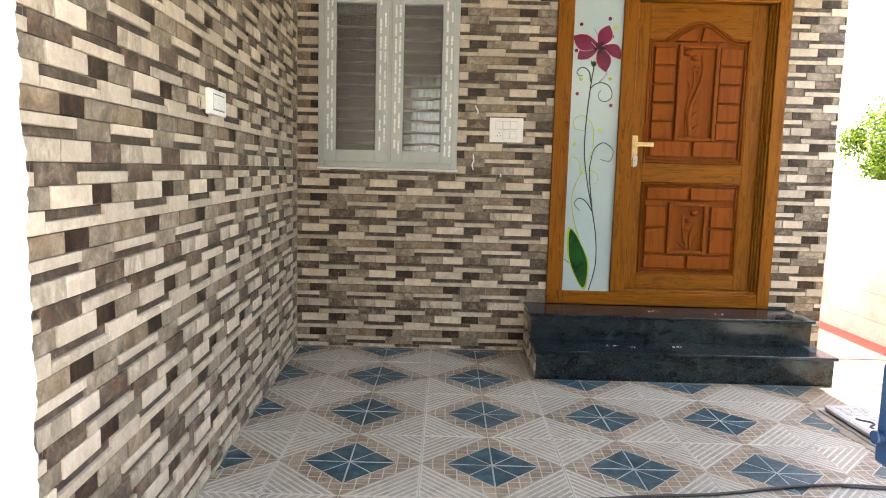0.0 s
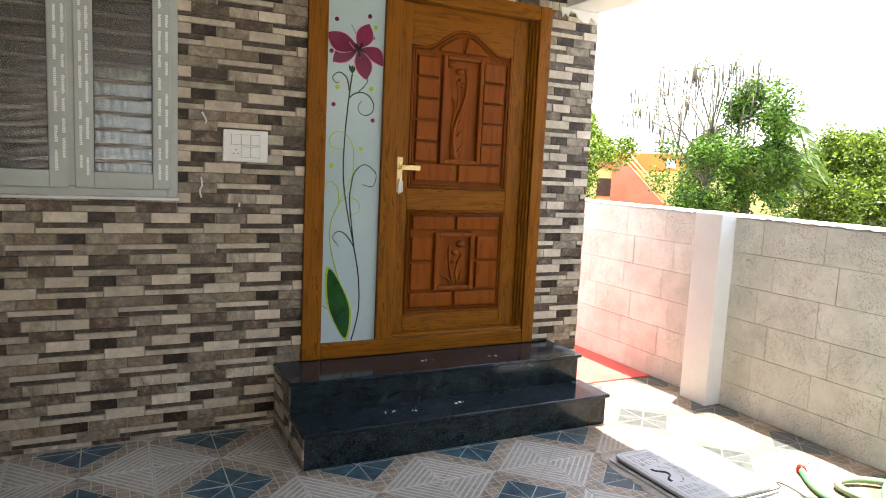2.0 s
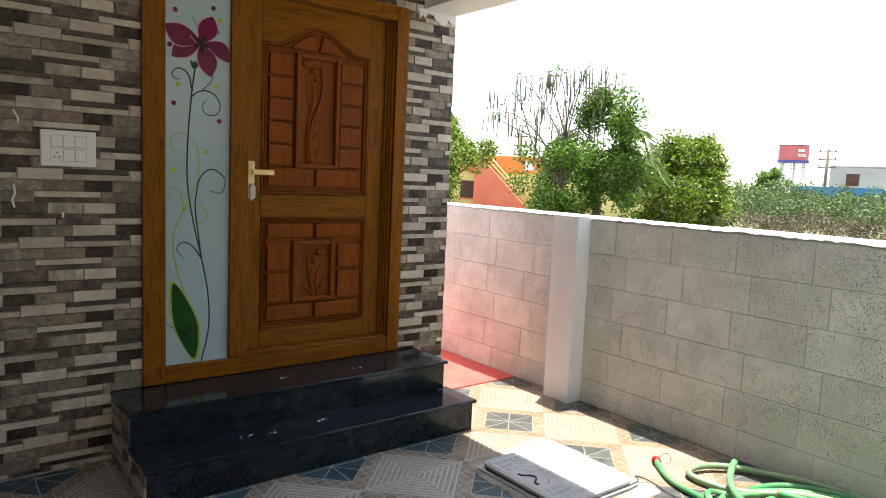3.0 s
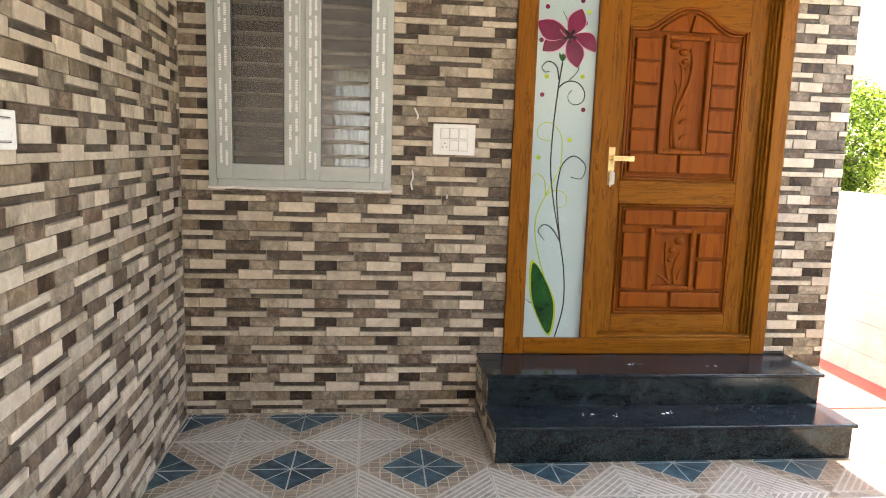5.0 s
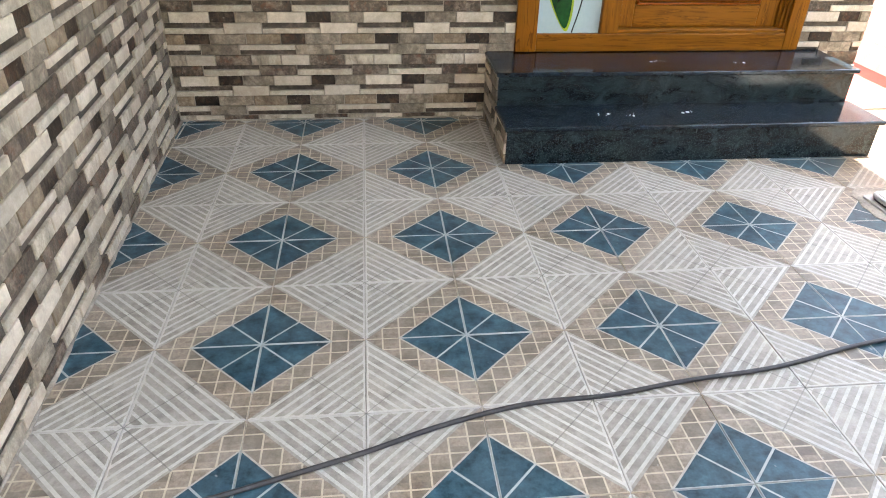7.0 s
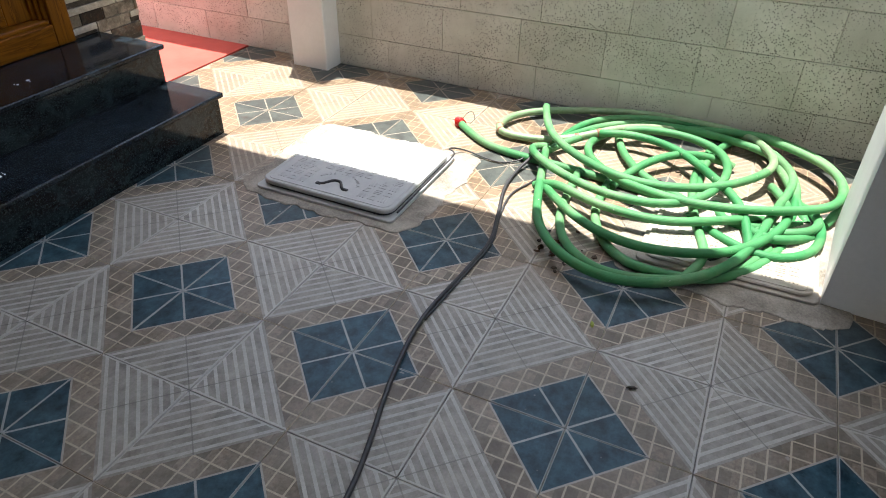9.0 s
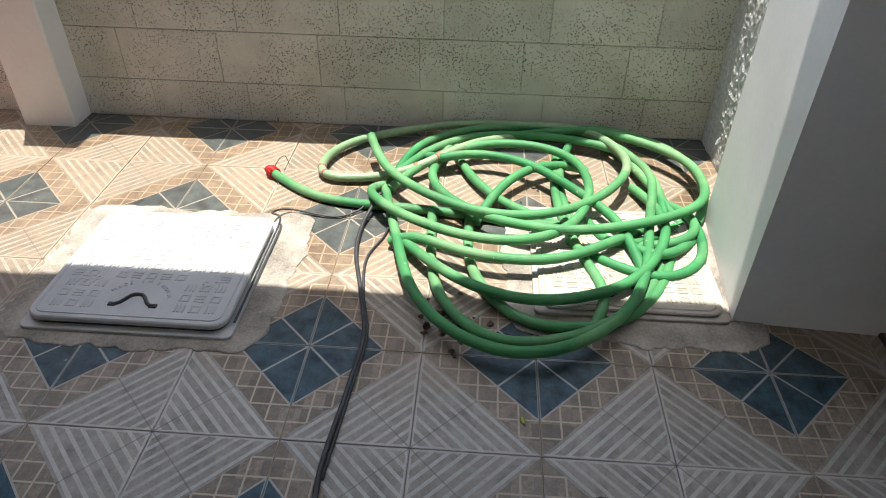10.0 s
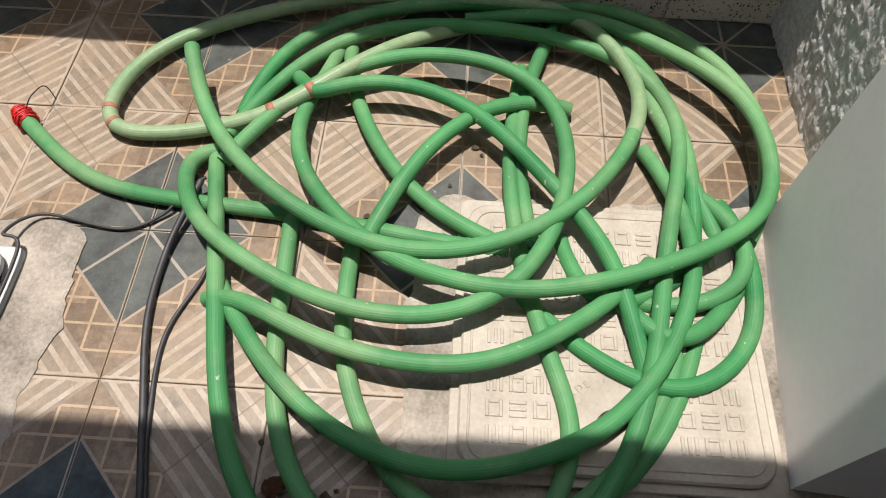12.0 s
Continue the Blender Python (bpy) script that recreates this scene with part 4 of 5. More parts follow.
def lettering(text, size, parent, m, skin, name="lettering"):
    cu = bpy.data.curves.new("text", "FONT")
    cu.body, cu.size, cu.extrude = text, size, 0.0012
    tmp = new("text", cu)
    me = bpy.data.meshes.new_from_object(tmp.evaluated_get(bpy.context.evaluated_depsgraph_get()))
    bpy.data.objects.remove(tmp)
    me.materials.clear()
    me.materials.append(M[skin])
    ob = new(name, me)
    ob.parent = parent
    ob.matrix_local = m
    return ob


def rounded(x0, y0, x1, y1, r, n=6):
    out = []
    for cx, cy, a0 in ((x1 - r, y1 - r, 0), (x0 + r, y1 - r, 90), (x0 + r, y0 + r, 180), (x1 - r, y0 + r, 270)):
        for k in range(n + 1):
            a = radians(a0 + 90 * k / n)
            out.append((cx + r * math.cos(a), cy + r * math.sin(a)))
    return out


def inspection_cover(x0, y0, x1, y1, top, label, seed, skin):
    c = thing("inspection_cover", label, "manhole cover", at=((x0 + x1) / 2, (y0 + y1) / 2, 0))
    w, d = (x1 - x0) / 2, (y1 - y0) / 2
    part("cover_frame", prism(rounded(-w - 0.016, -d - 0.016, w + 0.016, d + 0.016, 0.02), -0.01, 0.0135, 2, 0.002), skin, c, "pale cover frame set in cement")
    lid = part("lid", prism(rounded(-w, -d, w, d, 0.045), max(0.0145, top - 0.019), top, 2, 0.004), skin, c)
    inner = [Vector((x, y, top)) for x, y in rounded(-w + 0.018, -d + 0.018, w - 0.018, d - 0.018, 0.032)]
    part("rim", tube(inner, 0.0028, 5, closed=True), skin, lid)
    # black block that stands for the shadow in the gap under the lid
    part("gap_seal", prism(rounded(-w + 0.006, -d + 0.006, w - 0.006, d - 0.006, 0.045), 0.0, max(0.0148, top - 0.024), 2), "rubber", c)
    bm = bmesh.new()
    rng = random.Random(seed)
    n = 10
    s = (2 * w - 0.08) / n
    m = 11
    sy = (2 * d - 0.08) / m
    for i in range(n):
        for j in range(m):
            if i <= 2 and 3 <= j <= 7 or i == 7 and 2 <= j <= 8 or i == 3 and (j in (1, 2) or j == 8):
                continue
            kind = (0, 2, 0, 3)[j % 4] if (i % 2 == 0) else (2, 1, 2, 1)[(j + i // 2) % 4]
            glyph(kind, -w + 0.045 + i * s, -d + 0.045 + j * sy, 0.030, top, bm)
    part("grip_pattern", bm, skin, lid, "raised anti-slip marks")
    # an unlettered maker's bar, and the marks that can be read
    for k in range(6):
        mark = bmesh.new()
        y = d - 0.16 - k * 0.045
        box((w - 0.165, y - 0.03, top - 0.001), (w - 0.130, y - 0.022, top + 0.0022), 0.001, 1, mark)
        box((w - 0.165, y - 0.012, top - 0.001), (w - 0.130, y - 0.004, top + 0.0022), 0.001, 1, mark)
        box((w - 0.150, y - 0.022, top - 0.001), (w - 0.144, y - 0.012, top + 0.0022), 0.001, 1, mark)
        part("maker_mark", mark, skin, lid)
    turn = lambda x, y: pose(x, y, top + 0.0005, 0, 0, -90)
    lettering("5-T", 0.046, lid, turn(-w + 0.15, -d + 0.125), skin)
    lettering("FRP", 0.044, lid, turn(-w + 0.15, d - 0.075), skin)
    arc = "MADE IN INDIA"
    for k, ch in enumerate(arc):
        if ch == " ":
            continue
        a = radians(62 - k * 10.5)
        lettering(ch, 0.018, lid, pose(-w + 0.072 + 0.088 * math.cos(a), 0.088 * math.sin(a), top + 0.0005, 0, 0, -90 + math.degrees(a)), skin)
    # lifting handle in its recess
    hp = smooth_line([(-w + 0.062, 0.058, top + 0.001), (-w + 0.070, 0.040, top + 0.002), (-w + 0.100, 0.018, top + 0.003), (-w + 0.106, 0.0, top + 0.003), (-w + 0.100, -0.018, top + 0.003), (-w + 0.070, -0.040, top + 0.002), (-w + 0.062, -0.058, top + 0.001)], 5)
    part("lifting_handle", tube(hp, 0.0055, 8), "rubber", lid, "dark iron lifting handle")
    for yy in (0.058, -0.058):
        part("handle_foot", box((-w + 0.055, yy - 0.012, top - 0.001), (-w + 0.071, yy + 0.012, top + 0.004), 0.002), "rubber", lid)
    return c


inspection_cover(3.022, -1.620, 3.545, -1.056, 0.041, "pale grey FRP inspection cover, half in sunlight", 2, "cover")
inspection_cover(3.197, -3.002, 3.716, -2.478, 0.024, "worn cream FRP inspection cover under the coiled hose", 3, "cover_old")


def cement_patch(name, x0, y0, x1, y1, z, seed):
    """A thin trowelled bed with rounded corners and a crumbling edge."""
    rng = random.Random(seed)
    ph = [rng.uniform(0, 6.28) for _ in range(4)]
    corners = [Vector((x, y, 0)) for x, y in rounded(x0, y0, x1, y1, 0.085, 7)]
    ring = []
    for p, q in zip(corners, corners[1:] + corners[:1]):
        n = max(1, int((q - p).length / 0.012))
        ring += [p.lerp(q, i / n) for i in range(n)]
    c = Vector(((x0 + x1) / 2, (y0 + y1) / 2, 0))
    pts = []
    for i, p in enumerate(ring):
        u = 2 * math.pi * i / len(ring)
        d = 0.010 * math.sin(3 * u + ph[0]) + 0.007 * math.sin(11 * u + ph[1]) + 0.004 * math.sin(29 * u + ph[2]) + rng.uniform(-0.004, 0.004)
        q = p + (p - c).normalized() * d
        pts.append((q.x, q.y))
    bed = bmesh.new()
    hub = bed.verts.new((c.x, c.y, z))
    rims = [[bed.verts.new((x + (c.x - x) * e, y + (c.y - y) * e, h)) for x, y in pts] for h, e in ((z, 0.012), (z - 0.002, 0.0), (-0.02, 0.0))]
    for i in range(len(pts)):
        j = (i + 1) % len(pts)
        bed.faces.new((rims[0][i], rims[0][j], hub))
        for a, b in ((0, 1), (1, 2)):
            bed.faces.new((rims[b][i], rims[b][j], rims[a][j], rims[a][i]))
    solid(name, bed, "cement", "rough cement screed around the inspection cover", "cement", kind="structure")


cement_patch("cement_patch_1", 2.965, -1.735, 3.630, -0.955, 0.0042, 1)
cement_patch("cement_patch_2", 3.085, -3.125, 3.750, -2.385, 0.0042, 2)


# ---- coiled garden hose ----
def hose_skin():
    g = Graph("green_hose_rubber", 0.55, spec=0.3)
    p = g.where()
    f = g.noise(5, 4, 0.6, p)
    c = g.mix(g.ramp(f, [(0.3, 0.0), (0.7, 1.0)]), (0.010, 0.130, 0.040), (0.048, 0.250, 0.082))
    dusty = g.ramp(g.noise(2.2, 5, 0.65, p), [(0.46, 0.0), (0.70, 0.7)])
    c = g.mix(dusty, c, (0.27, 0.38, 0.20))
    scuff = g.ramp(g.noise(60, 3, 0.6, p), [(0.70, 0.0), (0.76, 0.8)])
    c = g.mix(scuff, c, (0.42, 0.46, 0.36))
    own = g.node("ShaderNodeObjectInfo").outputs["Random"]
    c = g.mix(g.math("MULTIPLY", own, 0.28), c, (0.175, 0.33, 0.155))
    dirt = g.ramp(g.noise(24, 5, 0.7, p), [(0.56, 0.0), (0.74, 0.45)])
    c = g.mix(dirt, c, (0.10, 0.17, 0.075))
    g.color(c)
    g.rough(g.math("ADD", g.math("MULTIPLY", f, 0.25), 0.45))
    g.bump(g.noise(140, 3, 0.6, p), 0.15, 0.001)
    return g.m


M["hose"] = hose_skin()
M["hose_old"] = mottled("faded_hose_rubber", (0.10, 0.23, 0.10), (0.27, 0.34, 0.20), 5, 0.5, 70, 0.1, vary=0)
M["hose_mark"] = mottled("red_tape_mark", (0.25, 0.09, 0.06), (0.36, 0.17, 0.11), 40, 0.6, 150, 0.1, vary=0)

# bends of the coil on the floor: resting height, then the line walked by each turn
TURNS = {
    "A": (0.095, [(4.02, -1.87, 0.110), (3.87, -1.92, 0.090), (3.78, -1.99, 0.085), (3.69, -2.08, 0.085), (3.61, -2.20, 0.085), (3.56, -2.33, 0.085), (3.56, -2.46, 0.085), (3.61, -2.59, 0.085), (3.70, -2.71, 0.085), (3.84, -2.80, 0.085), (3.96, -2.84, 0.070), (4.07, -2.82, 0.070), (4.17, -2.76, 0.070), (4.28, -2.67, 0.050), (4.33, -2.55, 0.050), (4.35, -2.42, 0.050), (4.31, -2.25, 0.050), (4.28, -2.08, 0.030), (4.20, -1.90, 0.030), (4.11, -1.75, 0.030), (3.98, -1.69, 0.030), (3.87, -1.69, 0.030), (3.84, -1.75, 0.025), (3.85, -1.87, 0.025), (3.89, -1.98, 0.025), (3.91, -2.09, 0.060), (4.02, -2.20, 0.080), (4.14, -2.33, 0.060), (4.22, -2.45, 0.024), (4.27, -2.54, 0.018)]),
    "B": (0.018, [(3.87, -1.52), (3.77, -1.63), (3.71, -1.73), (3.69, -1.85), (3.68, -1.99), (3.67, -2.13), (3.65, -2.27), (3.62, -2.44), (3.61, -2.56)]),
    "C": (0.05, [(3.80, -1.95), (3.67, -1.98), (3.56, -2.01), (3.35, -2.06), (3.21, -2.10), (3.10, -2.17), (3.02, -2.26), (2.98, -2.36), (2.98, -2.45), (3.01, -2.55), (3.08, -2.64), (3.17, -2.73), (3.31, -2.79), (3.46, -2.83), (3.62, -2.85), (3.79, -2.90), (3.92, -2.92), (4.05, -2.88), (4.14, -2.78), (4.20, -2.58), (4.20, -2.37), (4.18, -2.20), (4.05, -2.05), (3.86, -1.96)]),
    "D": (0.075, [(3.815, -1.955, 0.022), (3.80, -1.915, 0.024), (3.76, -1.895, 0.030),  (3.64, -1.94), (3.57, -2.01), (3.51, -2.11), (3.45, -2.23), (3.43, -2.37), (3.45, -2.48), (3.52, -2.59), (3.65, -2.65), (3.79, -2.68), (3.92, -2.66), (4.01, -2.61), (4.07, -2.50), (4.08, -2.36), (4.04, -2.20), (3.92, -2.05), (3.78, -1.97)]),
    "E": (0.055, [(3.51, -2.02), (3.45, -2.06), (3.33, -2.15), (3.24, -2.26), (3.19, -2.38), (3.18, -2.49), (3.21, -2.60), (3.25, -2.70), (3.33, -2.79), (3.43, -2.85), (3.56, -2.91), (3.72, -2.91), (3.88, -2.84)]),
    "F": (0.065, [(3.47, -2.01), (3.46, -2.08), (3.43, -2.14), (3.37, -2.26), (3.35, -2.41), (3.36, -2.54), (3.43, -2.65), (3.50, -2.75), (3.60, -2.83)]),
    "G": (0.02, [(3.68, -2.13), (3.52, -2.14), (3.32, -2.15), (3.18, -2.20), (3.09, -2.28), (3.04, -2.37), (3.05, -2.46), (3.08, -2.58), (3.16, -2.69), (3.27, -2.81), (3.42, -2.86)]),
    "H": (0.02, [(3.65, -2.26), (3.52, -2.26), (3.38, -2.26), (3.25, -2.32), (3.15, -2.39), (3.11, -2.49), (3.12, -2.60), (3.15, -2.71), (3.23, -2.79), (3.33, -2.86), (3.46, -2.90)]),
    "I": (0.03, [(4.10, -2.585), (4.00, -2.57), (3.77, -2.55), (3.60, -2.58), (3.41, -2.62), (3.31, -2.67), (3.21, -2.67), (3.10, -2.61)]),
    "J": (0.085, [(4.13, -2.165, 0.020), (4.07, -2.150, 0.022), (4.01, -2.14, 0.030), (3.92, -2.11, 0.040), (3.82, -2.115, 0.050), (3.72, -2.158, 0.055), (3.635, -2.237, 0.062), (3.55, -2.33, 0.075), (3.518, -2.42, 0.082), (3.49, -2.53, 0.085), (3.50, -2.65), (3.54, -2.79), (3.60, -2.92), (3.68, -3.04), (3.77, -3.07), (3.93, -3.08), (4.04, -3.01), (4.12, -2.89), (4.23, -2.75), (4.25, -2.62), (4.24, -2.45)]),
    "K": (0.03, [(3.75, -2.98), (3.67, -3.02), (3.53, -3.02), (3.43, -2.99), (3.36, -2.91), (3.34, -2.83), (3.38, -2.74), (3.43, -2.66), (3.52, -2.58)]),
    "L2": (0.03, [(4.14, -2.19), (4.00, -2.20), (3.82, -2.29), (3.71, -2.38), (3.65, -2.48), (3.62, -2.56)]),
    "M": (0.06, [(3.60, -2.28), (3.78, -2.35), (3.90, -2.45), (3.98, -2.57), (3.98, -2.69)]),
    "N": (0.07, [(4.03, -2.085), (3.98, -2.115), (3.93, -2.15), (3.99, -2.20), (3.99, -2.34), (3.94, -2.47), (3.82, -2.58), (3.71, -2.66), (3.62, -2.73), (3.52, -2.77), (3.37, -2.80)]),
    "O": (0.04, [(4.18, -2.81), (3.97, -2.88), (3.77, -2.93), (3.65, -2.97)]),
    "P": (0.03, [(4.27, -2.67), (4.14, -2.63), (4.00, -2.58), (3.77, -2.57), (3.62, -2.61)]),
    "R": (0.04, [(3.92, -1.98), (4.06, -2.01), (4.17, -2.10), (4.26, -2.25), (4.30, -2.44), (4.30, -2.63), (4.21, -2.79), (4.04, -2.90), (3.86, -2.93), (3.73, -2.93), (3.60, -2.91)]),
    "T": (0.05, [(4.32, -2.59), (4.31, -2.72), (4.27, -2.84), (4.18, -2.97), (4.08, -3.06), (3.92, -3.10), (3.77, -3.08), (3.67, -3.03)]),
    "U": (0.05, [(3.54, -2.75), (3.46, -2.79), (3.42, -2.85), (3.46, -2.92), (3.56, -2.99)]),
    "V": (0.03, [(3.65, -2.66), (3.54, -2.68), (3.49, -2.75), (3.54, -2.85), (3.64, -2.95)]),
    "Q": (0.045, [(3.80, -2.90), (3.72, -2.98), (3.62, -3.02), (3.54, -2.98), (3.49, -2.88), (3.52, -2.79)]),
}


def hose():
    h = thing("garden_hose", "tangled coil of bright green garden hose in sun and shade", "hose", at=(3.6, -2.4, 0))
    m = Matrix.Translation((-3.6, 2.4, 0))
    R = 0.0162
    for k, (z, line) in TURNS.items():
        n = len(line)
        pts = []
        for i, (x, y, *rest) in enumerate(line):
            u = i / (n - 1)
            ease = 1.0 if k in ("A", "B") else min(1.0, 5 * min(u, 1 - u) + 0.35)
            zz = max(R, z * ease)
            if rest:
                zz = rest[0]
            pts.append((min(x, BOUND_X - 0.03), y, zz))
        q = [m @ v for v in smooth_line(pts, 7)]
        for _ in range(3):                       # ease the bends, as stiff hose does
            q = [sum((q[max(0, min(len(q) - 1, i + o))] for o in range(-w, w + 1)), Vector()) / (2 * w + 1) for i in range(len(q)) for w in (min(4, i, len(q) - 1 - i),)]
        if k == "A":
            c = len(q) * 9 // 28
            part("hose_turn", tube(q[:c + 1], R, 44, ribs=0.008), "hose", h)
            part("hose_turn", tube(q[c:], R, 44, ribs=0.008), "hose_old", h, "faded dusty length of hose")
        else:
            part("hose_turn", tube(q, R, 44, ribs=0.008), "hose", h)
        if k == "A":
            for i in (145, 149, 172, 177):
                if i + 2 < len(q):
                    part("tape_mark", tube(q[i:i + 2], R * 1.04, 16), "hose_mark", h, "worn red tape mark")
    # red wire bound round the hose end
    rng = random.Random(9)
    e, d = Vector(TURNS["B"][1][0]), (Vector(TURNS["B"][1][0]) - Vector(TURNS["B"][1][1])).normalized()
    s = Vector((-d.y, d.x))
    for j in range(4):
        w = []
        for i in range(46):
            a = i * 0.75 + j
            along = -0.012 + 0.050 * i / 46 + rng.uniform(-0.004, 0.004)
            r = R * (1.12 + 0.10 * j) * (1.0 if along < 0.02 else 0.75)
            c = e + d * along + s * r * math.cos(a)
            w.append(m @ Vector((c.x, c.y, R + 0.002 + r * math.sin(a))))
        part("binding_wire", tube(w, 0.0018, 5), "red_wire", h, "red wire binding")
    tail = smooth_line([(e.x + 0.01, e.y, 0.03), (e.x + 0.03, e.y - 0.02, 0.06), (e.x + 0.07, e.y - 0.03, 0.05), (e.x + 0.06, e.y - 0.045, 0.02)], 6)
    part("binding_wire", tube([m @ v for v in tail], 0.0014, 5), "rubber", h, "loose dark wire tail")
    return h


hose()


M["soil"] = mottled("dark_soil", (0.02, 0.015, 0.01), (0.09, 0.06, 0.035), 60, 0.9, 200, 0.5)


# ---- cables ----
def cable(points, r, label):
    c = thing("power_cable", label, "cable", at=(*points[0][:2], 0))
    o = Vector((*points[0][:2], 0))
    part("sheath", tube([v - o for v in smooth_line([(x, y, z) for x, y, z in points], 10)], r, 10), "rubber", c)
    return c


cable([(0.45, -2.42, 0.008), (0.83, -2.305, 0.008), (1.05, -2.225, 0.008), (1.29, -2.165, 0.008), (1.52, -2.150, 0.008), (1.75, -2.112, 0.008), (2.05, -2.075, 0.008), (2.35, -2.000, 0.008), (2.60, -1.965, 0.008), (2.85, -1.982, 0.008), (3.055, -1.992, 0.008), (3.232, -1.954, 0.009), (3.42, -1.908, 0.010), (3.563, -1.903, 0.012), (3.66, -1.925, 0.03), (3.72, -1.945, 0.045)], 0.0068, "black power cable trailing over the tiled floor")
# the stretch along the cover's edge stands for the dark gap below the lid
cable([(3.73, -1.95, 0.04), (3.70, -1.91, 0.03), (3.655, -1.875, 0.012), (3.618, -1.796, 0.006), (3.636, -1.642, 0.016), (3.575, -1.600, 0.040), (3.548, -1.632, 0.030), (3.344, -1.634, 0.028), (3.154, -1.634, 0.026), (3.06, -1.632, 0.022)], 0.0034, "thin black cable, its tail drawn for the dark lid gap")
cable([(3.72, -1.975, 0.03), (3.64, -1.99, 0.015), (3.536, -1.987, 0.006), (3.397, -1.945, 0.006), (3.233, -1.962, 0.006), (3.055, -2.000, 0.006), (2.85, -1.990, 0.006), (2.60, -1.972, 0.006)], 0.0042, "thin black cable lying beside the power cable")
for k, (x, y, a) in enumerate(((2.80, -2.42, 0.3), (2.60, -2.58, 1.9))):
    pts = [Vector((x + 0.03 * (u - 0.5) * math.cos(a), y + 0.03 * (u - 0.5) * math.sin(a), 0.004 + 0.004 * math.sin(math.pi * u))) for u in (0, 0.33, 0.66, 1)]
    b = tube(pts, [0.001, 0.006, 0.006, 0.001], 6)
    for v in b.verts:
        v.co.z = 0.003 + (v.co.z - 0.003) * 0.35
    solid("fallen_leaf", b, plain("dry_leaf" if k else "green_leaf", (0.03, 0.02, 0.012) if k else (0.28, 0.33, 0.05), 0.6), "small %s leaf fallen on the floor tiles" % ("dry brown" if k else "yellow-green"), "leaf")

# paint drops on the granite
rng = random.Random(12)
drops = bmesh.new()
for cx, cy, z in ((2.02, -0.47, 0.1845), (2.12, -0.475, 0.1845), (2.44, -0.45, 0.1845), (2.78, -0.2, 0.3505), (2.36, -0.17, 0.3505)):
    for k in range(6):
        r = rng.uniform(0.002, 0.011) if k < 2 else rng.uniform(0.001, 0.003)
        disc((cx + rng.uniform(-0.04, 0.04), cy + rng.uniform(-0.02, 0.02), z - 0.001), r, 0.002, 2, 10, drops)
tagged(part("paint_drops", drops, "white"), "dried white paint drops on the granite steps", "paint drops", kind="stuff")


# ---- blue gate ----
def gate():
    g = thing("metal_gate", "closed leaf of a blue painted steel gate", "gate", at=(1.695, -3.57, 0))
    part("gate_frame", box((0.0, -0.025, 0.06), (0.055, 0.025, 1.75), 0.004, 2), "blue_paint", g)
    part("gate_frame", box((1.42, -0.025, 0.06), (1.47, 0.025, 1.75), 0.004, 2), "blue_paint", g)
    for z in (0.06, 0.80, 1.70):
        part("rail", box((0.055, -0.02, z), (1.42, 0.02, z + 0.05), 0.004), "blue_paint", g)
    # upper half is unseen, made solid to keep street light off the column
    part("sheet", box((0.055, -0.003, 0.11), (1.42, 0.003, 1.70)), "blue_paint", g)
    for k in range(10):
        x = 0.15 + k * 0.135
        part("bar", tube([Vector((x, 0, 0.85)), Vector((x, 0, 1.70))], 0.008, 8), "blue_paint", g)
    lock = part("lock_box", box((-0.026, -0.020, 0.795), (0.002, 0.030, 0.965), 0.006, 2), "blue_paint", g)
    part("bolt", tube([Vector((-0.036, 0.012, 0.842)), Vector((-0.02, 0.012, 0.842))], 0.008, 10), "blue_paint", lock)
    part("bolt_knob", tube([Vector((-0.040, 0.012, 0.842)), Vector((-0.033, 0.012, 0.842))], 0.011, 12), "blue_paint", lock)


gate()


# ---- beyond the wall ----
def leaf_mat(name, a, b):
    g = Graph(name, 0.5, spec=0.3)
    c = g.mix(g.own(), a, b)
    g.color(c)
    through_light = g.node("ShaderNodeBsdfTranslucent", Color=c)
    both = g.node("ShaderNodeMixShader", i0=0.3)
    g.t.links.new(g.b.outputs[0], both.inputs[1])
    g.t.links.new(through_light.outputs[0], both.inputs[2])
    g.t.links.new(both.outputs[0], g.t.nodes["Material Output"].inputs[0])
    return g.m


M["neem"] = leaf_mat("neem_leaf", (0.012, 0.036, 0.004), (0.25, 0.35, 0.028))
M["fresh"] = leaf_mat("fresh_leaf", (0.012, 0.044, 0.005), (0.17, 0.30, 0.032))
M["palm"] = leaf_mat("palm_leaf", (0.025, 0.06, 0.010), (0.12, 0.18, 0.040))
M["scrub"] = leaf_mat("scrub_leaf", (0.028, 0.055, 0.012), (0.11, 0.165, 0.042))
M["dry"] = leaf_mat("dry_scrub", (0.05, 0.038, 0.02), (0.12, 0.105, 0.05))
M["bark"] = mottled("bark", (0.09, 0.07, 0.05), (0.2, 0.165, 0.125), 8, 0.9, 40, 0.6, vary=0)


